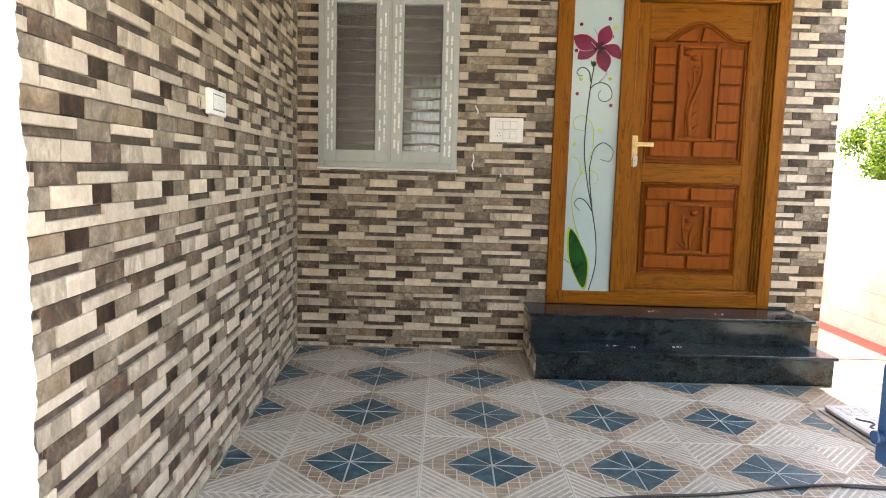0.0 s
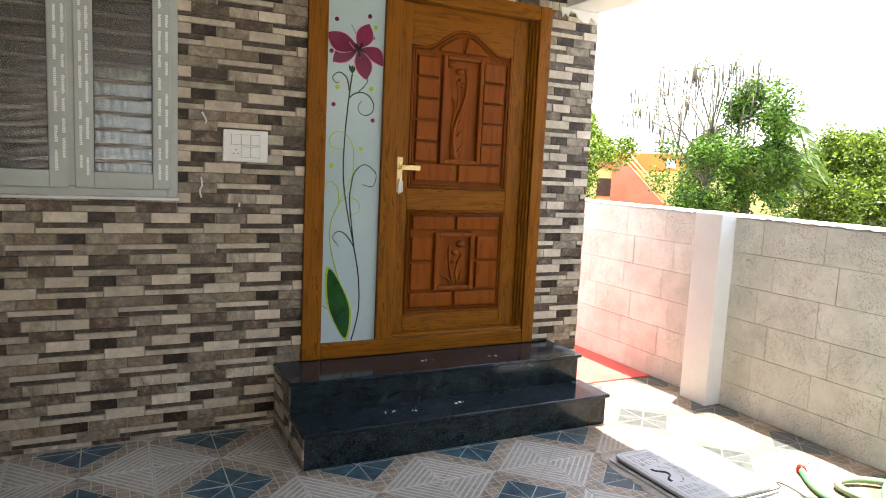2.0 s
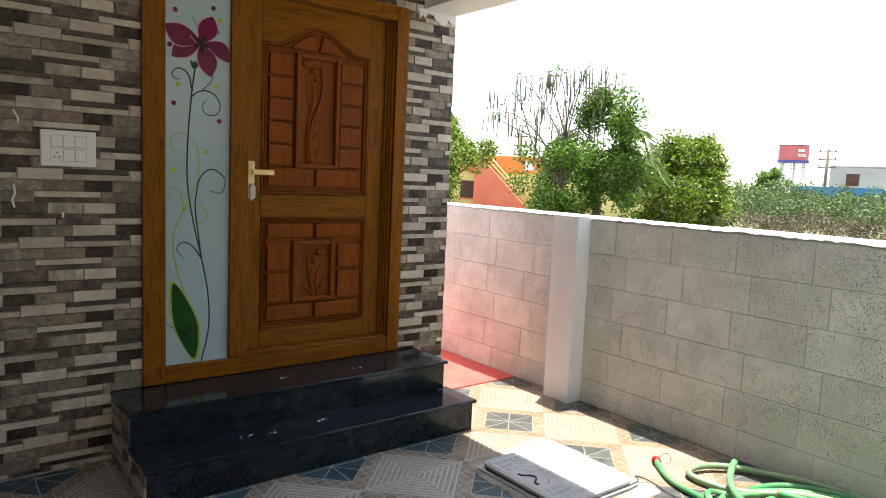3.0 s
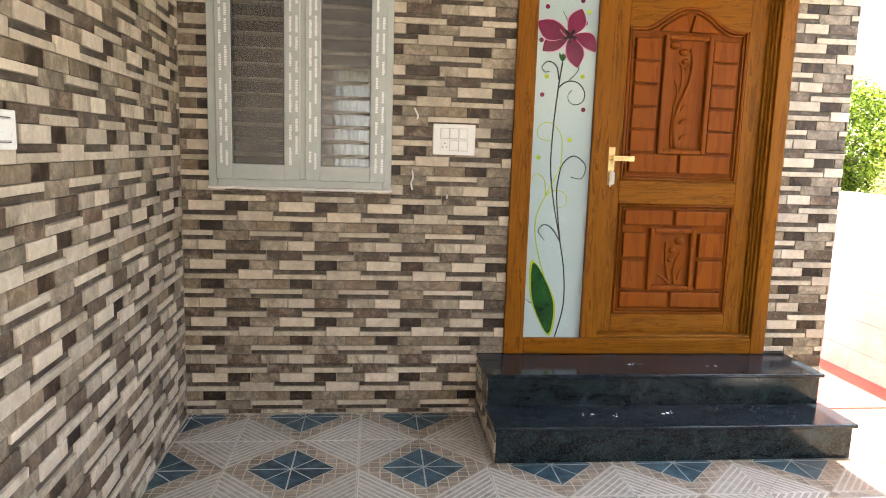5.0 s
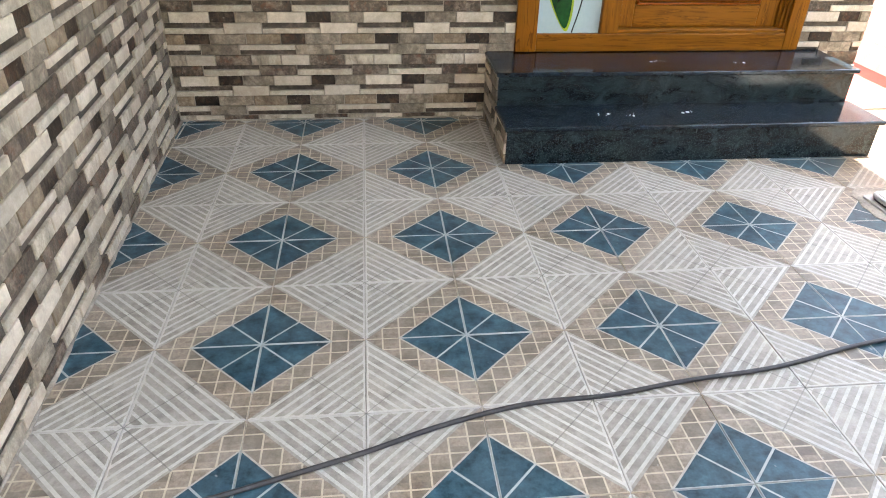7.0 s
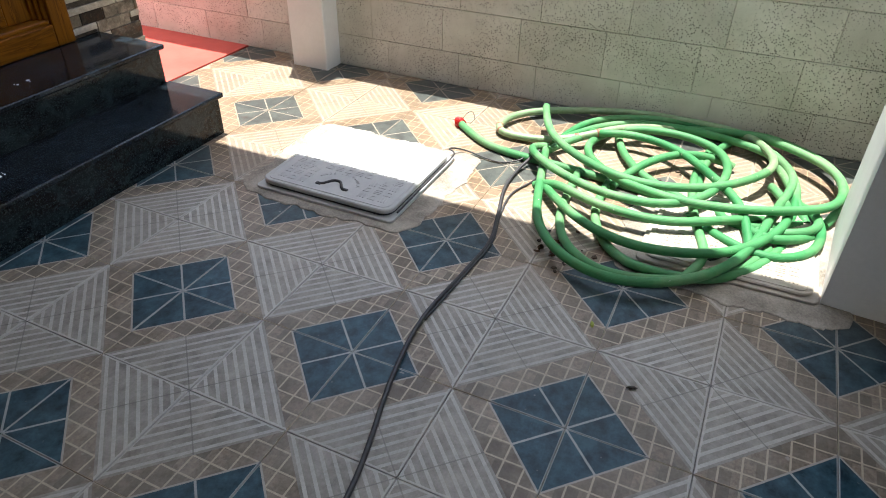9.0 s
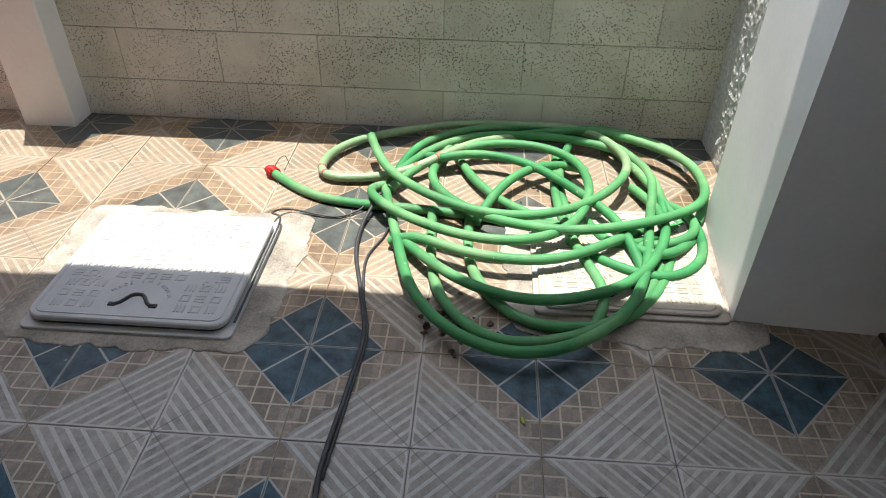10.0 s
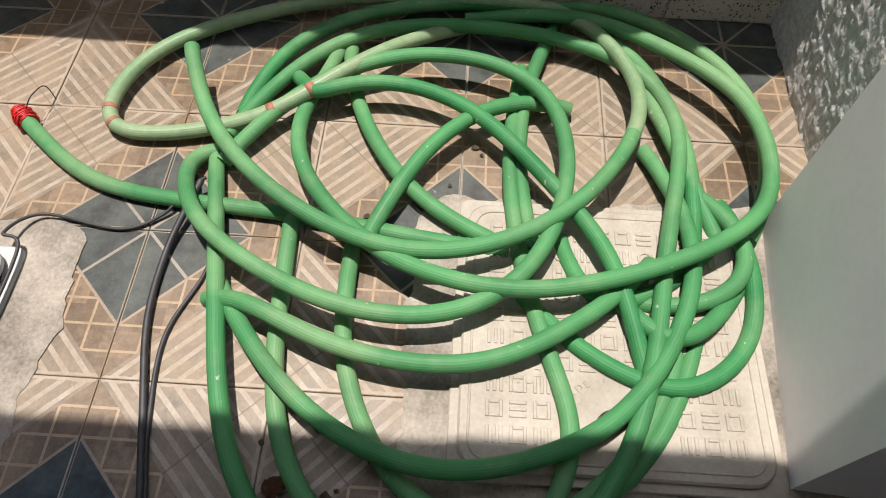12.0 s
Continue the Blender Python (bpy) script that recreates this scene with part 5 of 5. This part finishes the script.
def leaves(rng, centers, size, count, bm_v, bm_f, flat=0.5):
    """Many small bent leaves scattered in clumps."""
    for c, r in centers:
        for _ in range(count):
            v = Vector((rng.gauss(0, 1), rng.gauss(0, 1), rng.gauss(0, 1))).normalized() * r * rng.random() ** 0.4
            p = c + v
            d = Vector((rng.uniform(-1, 1), rng.uniform(-1, 1), rng.uniform(-0.9, 0.5))).normalized()
            s = d.orthogonal().normalized()
            s = Matrix.Rotation(rng.uniform(0, 6.28), 3, d) @ s
            l = size * rng.uniform(0.7, 1.5)
            w = l * 0.3
            i = len(bm_v)
            bm_v += [p, p + d * l * 0.5 + s * w, p + d * l, p + d * l * 0.5 - s * w]
            bm_f.append((i, i + 1, i + 2, i + 3))


def crown_mesh(name, v, f, mat, parent):
    me = bpy.data.meshes.new(name)
    me.from_pydata([tuple(p) for p in v], [], f)
    me.materials.append(M[mat])
    ob = new(name, me)
    ob.parent = parent
    return ob


def tree(name, label, at, height, radius, trunk, mat, seed, clumps=46, count=130, size=0.16, low=0.25, flat=0.8, mid=0.58):
    rng = random.Random(seed)
    t = thing(name, label, "tree", at=at)
    bm = bmesh.new()
    base = [Vector((0, 0, 0)), Vector((0.05 * radius, 0, height * 0.2)), Vector((0, 0.05 * radius, height * 0.45)), Vector((0.05, 0, height * 0.75))]
    tube(smooth_line(base, 4), [trunk * (1 - 0.06 * i) for i in range(13)], 8, bm)
    part("trunk", bm, "bark", t)
    cs = []
    for k in range(clumps):
        a, z = rng.uniform(0, 6.28), rng.uniform(-1, 1)
        rr = math.sqrt(max(0, 1 - z * z)) * rng.uniform(0.25, 1.03)
        c = Vector((radius * rr * math.cos(a), radius * rr * math.sin(a), height * mid + z * height * (1 - mid) * flat * rng.uniform(0.85, 1.1)))
        if c.z < height * low * 0.5:
            c.z = height * low * 0.5
        cs.append((c, radius * rng.uniform(0.16, 0.30)))
        if k % 5 == 0:
            part("limb", tube(smooth_line([(0, 0, height * 0.3), tuple(c * 0.5 + Vector((0, 0, height * 0.12))), tuple(c)], 4), [trunk * 0.45 * (1 - 0.1 * i) for i in range(9)], 6), "bark", t)
    v, f = [], []
    leaves(rng, cs, size, count, v, f)
    crown_mesh("crown", v, f, mat, t)
    return t


tree("neem_tree", "leafy bright green neem tree behind the boundary wall", (15.3, 16.2, -0.25), 4.3, 2.2, 0.16, "neem", 1, 80, 300, 0.10)
tree("round_tree", "round dense yellow-green tree behind the boundary wall", (17.55, 7.3, -0.25), 3.0, 1.58, 0.12, "neem", 2, 105, 340, 0.078, 0.1, 1.0, 0.52)
tree("far_tree", "dark green tree in the scrub far off", (54.4, 23.3, -0.25), 3.6, 1.5, 0.15, "fresh", 3, 40, 160, 0.14)


def drumstick():
    rng = random.Random(21)
    t = thing("drumstick_tree", "thin drumstick tree with bare pods above green foliage", "tree", at=(12.6, 7.2, -0.25))
    part("trunk", tube(smooth_line([(0, 0, 0), (0.05, 0.05, 1.2), (0.0, 0.1, 2.4)], 5), [0.09 - 0.004 * i for i in range(11)], 8), "bark", t)
    tips = []
    for k in range(11):
        side = -1.35 + 2.3 * k / 10
        top = Vector((0.55 * side + rng.uniform(-0.2, 0.2), -1.05 * side + rng.uniform(-0.3, 0.3), 4.75 - 0.85 * abs(side) + rng.uniform(-0.4, 0.3)))
        wob = lambda s: rng.uniform(-s, s)
        pts = smooth_line([(0, 0.05, 1.6), (top.x * 0.4 + wob(0.2), top.y * 0.4 + wob(0.3), 2.6 + wob(0.2)), (top.x * 0.8 + wob(0.25), top.y * 0.8 + wob(0.35), top.z - 0.35), (top.x * 1.15 + wob(0.2), top.y * 1.15 + wob(0.3), top.z - 0.1 + wob(0.25))], 5)
        part("limb", tube(pts, [0.03 - 0.0017 * i for i in range(16)], 5), "bark", t)
        tips += [pts[i] for i in range(6, 16)]
    pods = bmesh.new()
    for k in range(150):
        p = rng.choice(tips) + Vector((rng.uniform(-0.3, 0.3), rng.uniform(-0.4, 0.4), 0))
        tube([p, p + Vector((rng.uniform(-0.05, 0.05), rng.uniform(-0.05, 0.05), -rng.uniform(0.25, 0.6)))], 0.013, 4, pods)
    tagged(part("pods", pods, "bark", t), "hanging brown seed pods", kind="stuff")
    v, f = [], []
    leaves(rng, [(p + Vector((0, 0, 0.0)), 0.22) for p in tips[::3]], 0.06, 16, v, f)
    cs = []
    for k in range(50):
        cs.append((Vector((rng.uniform(-0.7, 1.2), rng.uniform(-1.35, 0.95), rng.uniform(0.6, 2.5))), 0.34))
    for k in range(26):
        cs.append((Vector((0.55 + rng.uniform(-0.4, 0.5), -0.75 + rng.uniform(-0.6, 0.6), rng.uniform(2.2, 3.75))), 0.32))
    leaves(rng, cs, 0.065, 330, v, f)
    crown_mesh("crown", v, f, "fresh", t)


drumstick()


def palm():
    rng = random.Random(31)
    t = thing("coconut_palm", "young coconut palm with drooping fronds behind the wall", "tree", at=(14.0, 7.35, -0.25))
    part("trunk", tube(smooth_line([(0, 0, 0), (0.03, 0, 0.7), (0, 0, 1.5)], 4), [0.16, 0.15, 0.14, 0.13, 0.12, 0.11, 0.1, 0.09, 0.08], 8), "bark", t)
    for k in range(16):
        a = k * 2.4
        up = rng.uniform(0.45, 1.45)
        L = rng.uniform(1.1, 1.75)
        d = Vector((math.cos(a), math.sin(a), 0))
        rib = smooth_line([(0, 0, 1.4), tuple(d * L * 0.35 + Vector((0, 0, 1.4 + up * 1.0))), tuple(d * L * 0.75 + Vector((0, 0, 1.4 + up * 1.2))), tuple(d * L + Vector((0, 0, 1.3 + up * 0.75)))], 8)
        v, f = [], []
        s = Vector((-d.y, d.x, 0))
        for i in range(3, len(rib) - 1):
            for sg in (-1, 1):
                for w in (0, 0.5):
                    p = rib[i].lerp(rib[i + 1], w)
                    q = p + s * sg * 0.42 + d * 0.22 + Vector((0, 0, -0.22 + rng.uniform(-0.08, 0.05)))
                    n = len(v)
                    v += [p, p.lerp(q, 0.5) + Vector((0, 0, 0.03)) + d * 0.02, q, p.lerp(q, 0.5) - d * 0.02]
                    f.append((n, n + 1, n + 2, n + 3))
        fr = crown_mesh("frond", v, f, "palm", t)
        part("rib", tube(rib, 0.014, 5), "palm", fr)


palm()


def house():
    h = thing("orange_house", "orange and yellow house with an outside stair, far off", "house", at=(24.8, 22.2, -0.25))
    yaw = pose(24.8, 22.2, -0.25, 0, 0, -46)
    h.matrix_basis = yaw
    ora, yel = mottled("orange_paint", (0.58, 0.19, 0.03), (0.68, 0.27, 0.05), 1, 0.7, 8, 0.05, vary=0), mottled("yellow_paint", (0.62, 0.50, 0.16), (0.72, 0.60, 0.24), 1, 0.7, 8, 0.05, vary=0)
    sal = mottled("salmon_paint", (0.62, 0.14, 0.07), (0.72, 0.2, 0.11), 1, 0.7, 8, 0.05, vary=0)
    part("wall", box((-3, 0, 0), (7, 5, 2.1)), yel, h)
    part("parapet", box((-3.1, -0.1, 2.1), (7.1, 5.1, 2.95), 0.02), ora, h)
    st = part("outside_stair", prism([(-1.6, 0), (1.0, 0), (1.0, 0.45), (-1.0, 2.5), (-1.6, 2.5)], -1.0, -0.12, 1), sal, h)
    for y in (-1.0, -0.15):
        for dz in (0.25, 0.5):
            part("handrail", tube([Vector((-1.0, y, 2.5 + dz)), Vector((1.0, y, 0.45 + dz))], 0.03, 6), yel, st)
    for x in (-2.4, 1.6, 4.0):
        w = part("window", box((x, -0.03, 0.7), (x + 0.7, 0.02, 1.6)), "painted_shade", h)
        part("sill", box((x - 0.05, -0.08, 0.64), (x + 0.75, 0.0, 0.70)), sal, w)
    part("jali_block", box((0.9, -0.13, 2.25), (1.35, -0.09, 2.7)), "plaster", h)
    part("water_tank", disc((-2.3, 1.0, 2.95), 0.35, 0.7, 2, 16, None, 0.05), "rubber", h)


house()


def water_tower():
    t = thing("water_tower", "red and blue overhead water tower on concrete legs", "water tower", at=(100.3, 43.2, -0.25))
    red = mottled("faded_red_paint", (0.48, 0.10, 0.10), (0.58, 0.16, 0.15), 0.5, 0.7, 4, 0.05, vary=0)
    blu = plain("dark_blue_band", (0.05, 0.07, 0.30), 0.6)
    part("tank", disc((0, 0, 6.2), 1.95, 2.15, 2, 40), red, t)
    part("band", disc((0, 0, 5.9), 2.05, 0.35, 2, 40), blu, t)
    part("roof_rim", disc((0, 0, 8.3), 2.0, 0.12, 2, 40), blu, t)
    for k in range(6):
        a = k * math.pi / 3 + 0.3
        part("leg", box((1.6 * math.cos(a) - 0.13, 1.6 * math.sin(a) - 0.13, 0), (1.6 * math.cos(a) + 0.13, 1.6 * math.sin(a) + 0.13, 5.9)), "plaster", t)
    part("ring_beam", disc((0, 0, 3.2), 1.7, 0.2, 2, 24), "plaster", t)
    for r in range(2):
        for k in range(4 - r):
            a = -2.35 + k * 0.16
            x, y = 1.97 * math.cos(a), 1.97 * math.sin(a)
            part("letter", box((x - 0.10, y - 0.10, 6.75 + r * 0.65), (x + 0.10, y + 0.10, 7.15 + r * 0.65)), "white", t, "unreadable white painted letter")


water_tower()


def pole(at, h):
    p = thing("power_pole", "concrete power pole with cross arms", "utility pole", at=at)
    part("post", tube([Vector((0, 0, 0)), Vector((0, 0, h))], [0.17, 0.12], 8), "bark", p)
    for z in (h - 0.3, h - 1.0, h - 1.7):
        part("cross_arm", box((-0.06, -0.75, z), (0.06, 0.75, z + 0.1)), "bark", p)
        for y in (-0.65, 0.0, 0.65):
            part("insulator", tube([Vector((0, y, z + 0.1)), Vector((0, y, z + 0.3))], 0.05, 6), "bark", p)
    return p


pole((65.2, 23.7, -0.25), 5.7)
pole((38.5, 35.5, -0.25), 5.4)
wires = bmesh.new()
for k, dz in ((-0.65, 5.45), (0.0, 4.75), (0.65, 4.05)):
    for a, b in (((65.2, 23.7), (110.0, 70.0)), ((65.2, 23.7), (80.0, -40.0))):
        tube(smooth_line([(a[0], a[1] + k, dz - 0.1), ((a[0] + b[0]) / 2, (a[1] + b[1]) / 2 + k, dz - 0.6), (b[0], b[1] + k, dz + 1.0)], 8), 0.018, 4, wires)
solid("power_lines", wires, "rubber", "thin power lines strung between the poles", "power line")


def far_block(at, size, mat, name, label, win):
    b = thing(name, label, "building", at=at)
    part("wall", box((0, -size[1], 0), (size[0], 0, size[2])), mat, b)
    part("roof", box((-0.1, -size[1] - 0.1, size[2]), (size[0] + 0.1, 0.1, size[2] + 0.15)), "plaster", b)
    for y, z in win:
        part("window", box((-0.05, y - 0.6, z), (0.02, y + 0.6, z + 1.2)), "painted_shade", b)


far_block((74.6, 27.3, -0.25), (8, 16, 4.5), mottled("grey_render", (0.36, 0.35, 0.33), (0.46, 0.45, 0.43), 0.6, 0.8, 5, 0.05, vary=0), "grey_building", "plain grey flat-roofed building far off", ((-2.2, 2.6), (-8, 2.6)))
solid("blue_fence", box((55.1, -6, -0.3), (55.3, 21.9, 2.0)), mottled("blue_sheet", (0.03, 0.16, 0.30), (0.06, 0.22, 0.36), 0.8, 0.6, 6, 0.05, vary=0), "long blue sheet fence across the field", "fence")
far_block((60.0, 36.0, -0.25), (4, 3, 3.2), "plaster", "white_house", "small white house beyond the trees", ((-1.5, 1.2),))
solid("field_wall", box((21.0, 3.0, -0.3), (21.15, 11.5, 0.30)), "plaster", "low white wall beside the round tree", "wall")


def scrub(name, label, mat, seed, spots, size, count):
    rng = random.Random(seed)
    v, f = [], []
    cs = []
    for (x0, x1, y0, y1, n, z, r) in spots:
        for _ in range(n):
            cs.append((Vector((rng.uniform(x0, x1), rng.uniform(y0, y1), -0.25 + rng.uniform(0.1, z))), r * rng.uniform(0.7, 1.3)))
    leaves(rng, cs, size, count, v, f)
    tagged(crown_mesh(name, v, f, mat, None), label, "bushes", kind="stuff")


scrub("thorn_scrub", "grey-green thorn scrub over the open field", "scrub", 41, [(34, 52, 8, 20, 90, 1.3, 0.9), (30, 50, -8, 8, 110, 1.0, 0.9), (44, 53, 14, 24, 40, 1.6, 1.0)], 0.13, 380)
scrub("dry_scrub", "dry brown brush in front of the scrub", "dry", 42, [(28, 34, 6, 14, 60, 0.5, 0.5), (27, 33, -4, 6, 40, 0.4, 0.5)], 0.08, 220)
scrub("far_treeline", "far line of trees on the horizon", "fresh", 43, [(120, 160, 40, 120, 70, 3.0, 2.4), (120, 150, -60, 40, 60, 2.6, 2.2)], 0.7, 60)


# dead leaves and soil caught under the hose
rng = random.Random(71)
M["litter"] = mottled("dead_leaf", (0.05, 0.022, 0.010), (0.20, 0.10, 0.045), 50, 0.8, 200, 0.3)
for k in range(14):
    x, y, a = 3.13 + rng.gauss(0, 0.045), -2.21 + rng.gauss(0, 0.04), rng.uniform(0, 6.28)
    ln = rng.uniform(0.014, 0.034)
    lf = bmesh.new()
    ribs = []
    for u in (0.0, 0.25, 0.5, 0.75, 1.0):
        w = 0.34 * ln * math.sin(math.pi * (0.08 + 0.84 * u))
        mx, my, mz = x + ln * (u - 0.5) * math.cos(a), y + ln * (u - 0.5) * math.sin(a), 0.004 + 0.006 * abs(u - 0.5)
        ribs.append([lf.verts.new((mx - e * w * math.sin(a), my + e * w * math.cos(a), mz + (0.004 if e else 0.0))) for e in (-1, 0, 1)])
    for p, q in zip(ribs, ribs[1:]):
        for i in (0, 1):
            lf.faces.new((p[i], p[i + 1], q[i + 1], q[i])).smooth = True
    bmesh.ops.solidify(lf, geom=lf.faces[:], thickness=0.0006)
    solid("dead_leaf", lf, "litter", "curled dry brown leaf caught under the hose", "leaf", group="dead leaves")
rng = random.Random(55)
for k in range(26):
    x, y = 3.12 + rng.gauss(0, 0.05), -2.22 + rng.gauss(0, 0.05)
    if k > 15:
        x, y = 3.72 + rng.gauss(0, 0.1), -2.42 + rng.gauss(0, 0.12)
    b = bmesh.new()
    bmesh.ops.create_icosphere(b, subdivisions=1, radius=rng.uniform(0.004, 0.012))
    for v in b.verts:
        v.co = Vector((x + v.co.x * rng.uniform(0.7, 1.4), y + v.co.y * rng.uniform(0.7, 1.4), 0.003 + v.co.z * 0.4))
    solid("debris", b, "soil", "small crumb of dark soil on the floor tiles", "debris", group="soil crumbs")


# ---- pieces of walls, floor and boundary ----
# One printed relief tile: six rows of stone-look pieces, each with its span and height within the row.
PITCH, ROW = 0.4685, 0.05265
PATTERN = (
    ((0.005, 0.330, 0, 1, "taupe"), (0.337, 0.735, 0, 1, "cream"), (0.740, 0.995, 0, 1, "umber")),
    ((-0.123, 0.264, 0, 1, "cream"), (0.270, 0.872, 0, 0.52, "strip"), (0.270, 0.872, 0.52, 1, "ledge_shade")),
    ((0.092, 0.447, 0, 1, "tan"), (0.452, 0.709, 0, 1, "umber"), (0.714, 1.086, 0, 1, "taupe")),
    ((0.010, 0.600, 0.46, 1, "cream"), (0.010, 0.600, 0, 0.46, "ledge_shade"), (0.606, 0.995, 0, 1, "taupe")),
    ((0.123, 0.433, 0, 1, "veined"), (0.438, 0.737, 0, 1, "cream"), (0.742, 1.117, 0, 1, "slate")),
    ((0.196, 0.590, 0, 1, "slate"), (0.596, 1.190, 0, 0.60, "strip"), (0.596, 1.190, 0.60, 1, "ledge_shade")),
)
PROUD = {"taupe": 0.0075, "cream": 0.0115, "umber": 0.005, "strip": 0.0110, "ledge_shade": 0.002, "tan": 0.0085, "veined": 0.0095, "slate": 0.0085}


def slab_shape(w, h, t, c=0.0016):
    """A flat piece with eased front edges: width along x, height along z, front towards -y."""
    v = []
    for y, e in ((0.0, 0.0), (-(t - c), 0.0), (-t, c)):
        v += [(e, y, e), (w - e, y, e), (w - e, y, h - e), (e, y, h - e)]
    f = [(a + i, a + (i + 1) % 4, a + 4 + (i + 1) % 4, a + 4 + i) for a in (0, 4) for i in range(4)] + [(8, 9, 10, 11)]
    return v, f


def cladding(parent, u0, u1, z0, z1, shift, z_top, holes, place, near, stuff_label):
    """Clad an area in pieces; place maps along, height to the world, near picks those that become parts."""
    cache, rest = {}, {}
    made = 0
    rng = random.Random(17)
    for k in range(int((z0 - z_top) / ROW) - 2, int((z1 - z_top) / ROW) + 3):
        base = z_top + k * ROW
        row = PATTERN[(-k) % 6]
        for j in range(int((u0 - shift) / PITCH) - 2, int((u1 - shift) / PITCH) + 2):
            for a, b, lo, hi, kind in row:
                g = 0.0011
                r = [(max(u0, shift + (j + a) * PITCH + g), max(z0, base + lo * ROW + g), min(u1, shift + (j + b) * PITCH - g), min(z1, base + hi * ROW - g))]
                if r[0][2] - r[0][0] < 0.006 or r[0][3] - r[0][1] < 0.006:
                    continue
                for hole in holes:
                    r = minus(r, hole)
                for x0, y0, x1, y1 in r:
                    w, h = round(x1 - x0, 4), round(y1 - y0, 4)
                    if made < 300 and near(x0, y0):
                        key = (w, h, kind)
                        if key not in cache:
                            v, f = slab_shape(w, h, PROUD[kind])
                            me = bpy.data.meshes.new("stone_piece")
                            me.from_pydata(v, [], f)
                            me.materials.append(M[kind])
                            cache[key] = me
                        ob = new("stone_piece", cache[key])
                        ob.parent = parent
                        ob.matrix_basis = place(x0, y0)
                        made += 1
                    else:
                        v, f = slab_shape(w, h, PROUD[kind] + rng.uniform(-0.0005, 0.0008))
                        V, F = rest.setdefault(kind, ([], []))
                        n, m = len(V), place(x0, y0)
                        V += [tuple(m @ Vector(p)) for p in v]
                        F += [tuple(i + n for i in q) for q in f]
    for kind, (V, F) in rest.items():
        me = bpy.data.meshes.new("stone_cladding")
        me.from_pydata(V, [], F)
        me.materials.append(M[kind])
        ob = new("stone_cladding", me)
        ob.parent = parent
        tagged(ob, stuff_label, kind="stuff")


STEP_HOLE = (STEP_X0 + 0.006, -1, STEP_X1 + 0.006, 0.351)
front_face = WALL_Y + PIECE + 0.002
cladding(WALL_FRONT, WALL_X, END_X, 0.0, 2.72, 0.2535, 0.815, (WINDOW, DOORWAY, STEP_HOLE),
         lambda u, z: pose(u, front_face, z), lambda u, z: z < 1.22 and u < 1.65 or 1.0 < u < 1.65 and z < 2.0, "stone-look wall pieces in cream and brown")
cladding(WALL_LEFT, -LEFT_LEN, 0.0, 0.0, 2.72, -2.859, 1.150, (),
         lambda u, z: pose(u, PIECE + 0.002, z), lambda u, z: u < -1.4 and 0.5 < z < 1.75, "stone-look wall pieces in cream and brown")
# sides of the steps
cladding(STEPS, -0.60, -0.335, 0.0, 0.160, 0.02, 0.10, (), lambda u, z: STEPS.matrix_basis.inverted() @ pose(STEP_X0 + 0.012 + 0.0005, -u - 0.935, z, 0, 0, -90), lambda u, z: False, "tile pieces on the end of the steps")
cladding(STEPS, -0.32, 0.02, 0.0, 0.326, 0.02, 0.10, (), lambda u, z: STEPS.matrix_basis.inverted() @ pose(STEP_X0 + 0.012 + 0.0005, -u - 0.30, z, 0, 0, -90), lambda u, z: False, "tile pieces on the end of the steps")


def floor_tiles():
    cache = {}

    def shape(w, d):
        key = (round(w, 3), round(d, 3))
        if key not in cache:
            c, g, t = 0.0014, 0.0010, 0.008
            v = []
            for z, e in ((-t, g), (-c, g), (0.0, g + c)):
                v += [(e, e, z), (w - e, e, z), (w - e, d - e, z), (e, d - e, z)]
            f = [(a + i, a + (i + 1) % 4, a + 4 + (i + 1) % 4, a + 4 + i) for a in (0, 4) for i in range(4)] + [(8, 9, 10, 11)]
            me = bpy.data.meshes.new("floor_tile")
            me.from_pydata(v, [], f)
            me.materials.append(M["floor"])
            cache[key] = me
        return cache[key]

    rng = random.Random(3)
    for i in range(-3, 13):
        for j in range(-13, 4):
            x0, y0 = 0.555 + TILE_X * i, -0.63 + TILE_Y * j
            x1, y1 = x0 + TILE_X, y0 + TILE_Y
            x0, x1 = max(x0, WALL_X + 0.002), min(x1, BOUND_X + 0.003)
            y0, y1 = max(y0, -4.6), min(y1, WALL_Y + 0.004)
            if x1 - x0 < 0.02 or y1 - y0 < 0.02:
                continue
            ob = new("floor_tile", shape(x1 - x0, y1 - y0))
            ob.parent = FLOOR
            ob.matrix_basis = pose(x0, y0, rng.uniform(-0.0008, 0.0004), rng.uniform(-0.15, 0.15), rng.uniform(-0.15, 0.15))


floor_tiles()


def blocks():
    L, H = 0.408, 0.2145
    rng = random.Random(8)
    cache = {}
    for c in range(6):
        z0, z1 = c * H - 0.046, (c + 1) * H - 0.046
        z0, z1 = max(z0, 0.0), min(z1, BOUND_H - 0.02)
        shift = -2.121 if c % 2 == 0 else -2.027 + 0.0
        for j in range(-4, 24):
            y0, y1 = shift + j * L, shift + (j + 1) * L
            y0, y1 = max(y0, -3.21), min(y1, 6.9)
            if y1 - y0 < 0.03:
                continue
            w, h = round(y1 - y0 - 0.0014, 3), round(z1 - z0 - 0.0014, 3)
            if (w, h) not in cache:
                v, f = slab_shape(w, h, 0.010, 0.0022)
                me = bpy.data.meshes.new("wall_block")
                me.from_pydata(v, [], f)
                me.materials.append(M["block"])
                cache[(w, h)] = me
            ob = new("wall_block", cache[(w, h)])
            ob.parent = BOUNDARY
            ob.matrix_basis = pose(BOUND_X + 0.009 + rng.uniform(-0.0015, 0.0015), y1 - 0.00125, z0 + 0.00125, 0, 0, -90)


blocks()
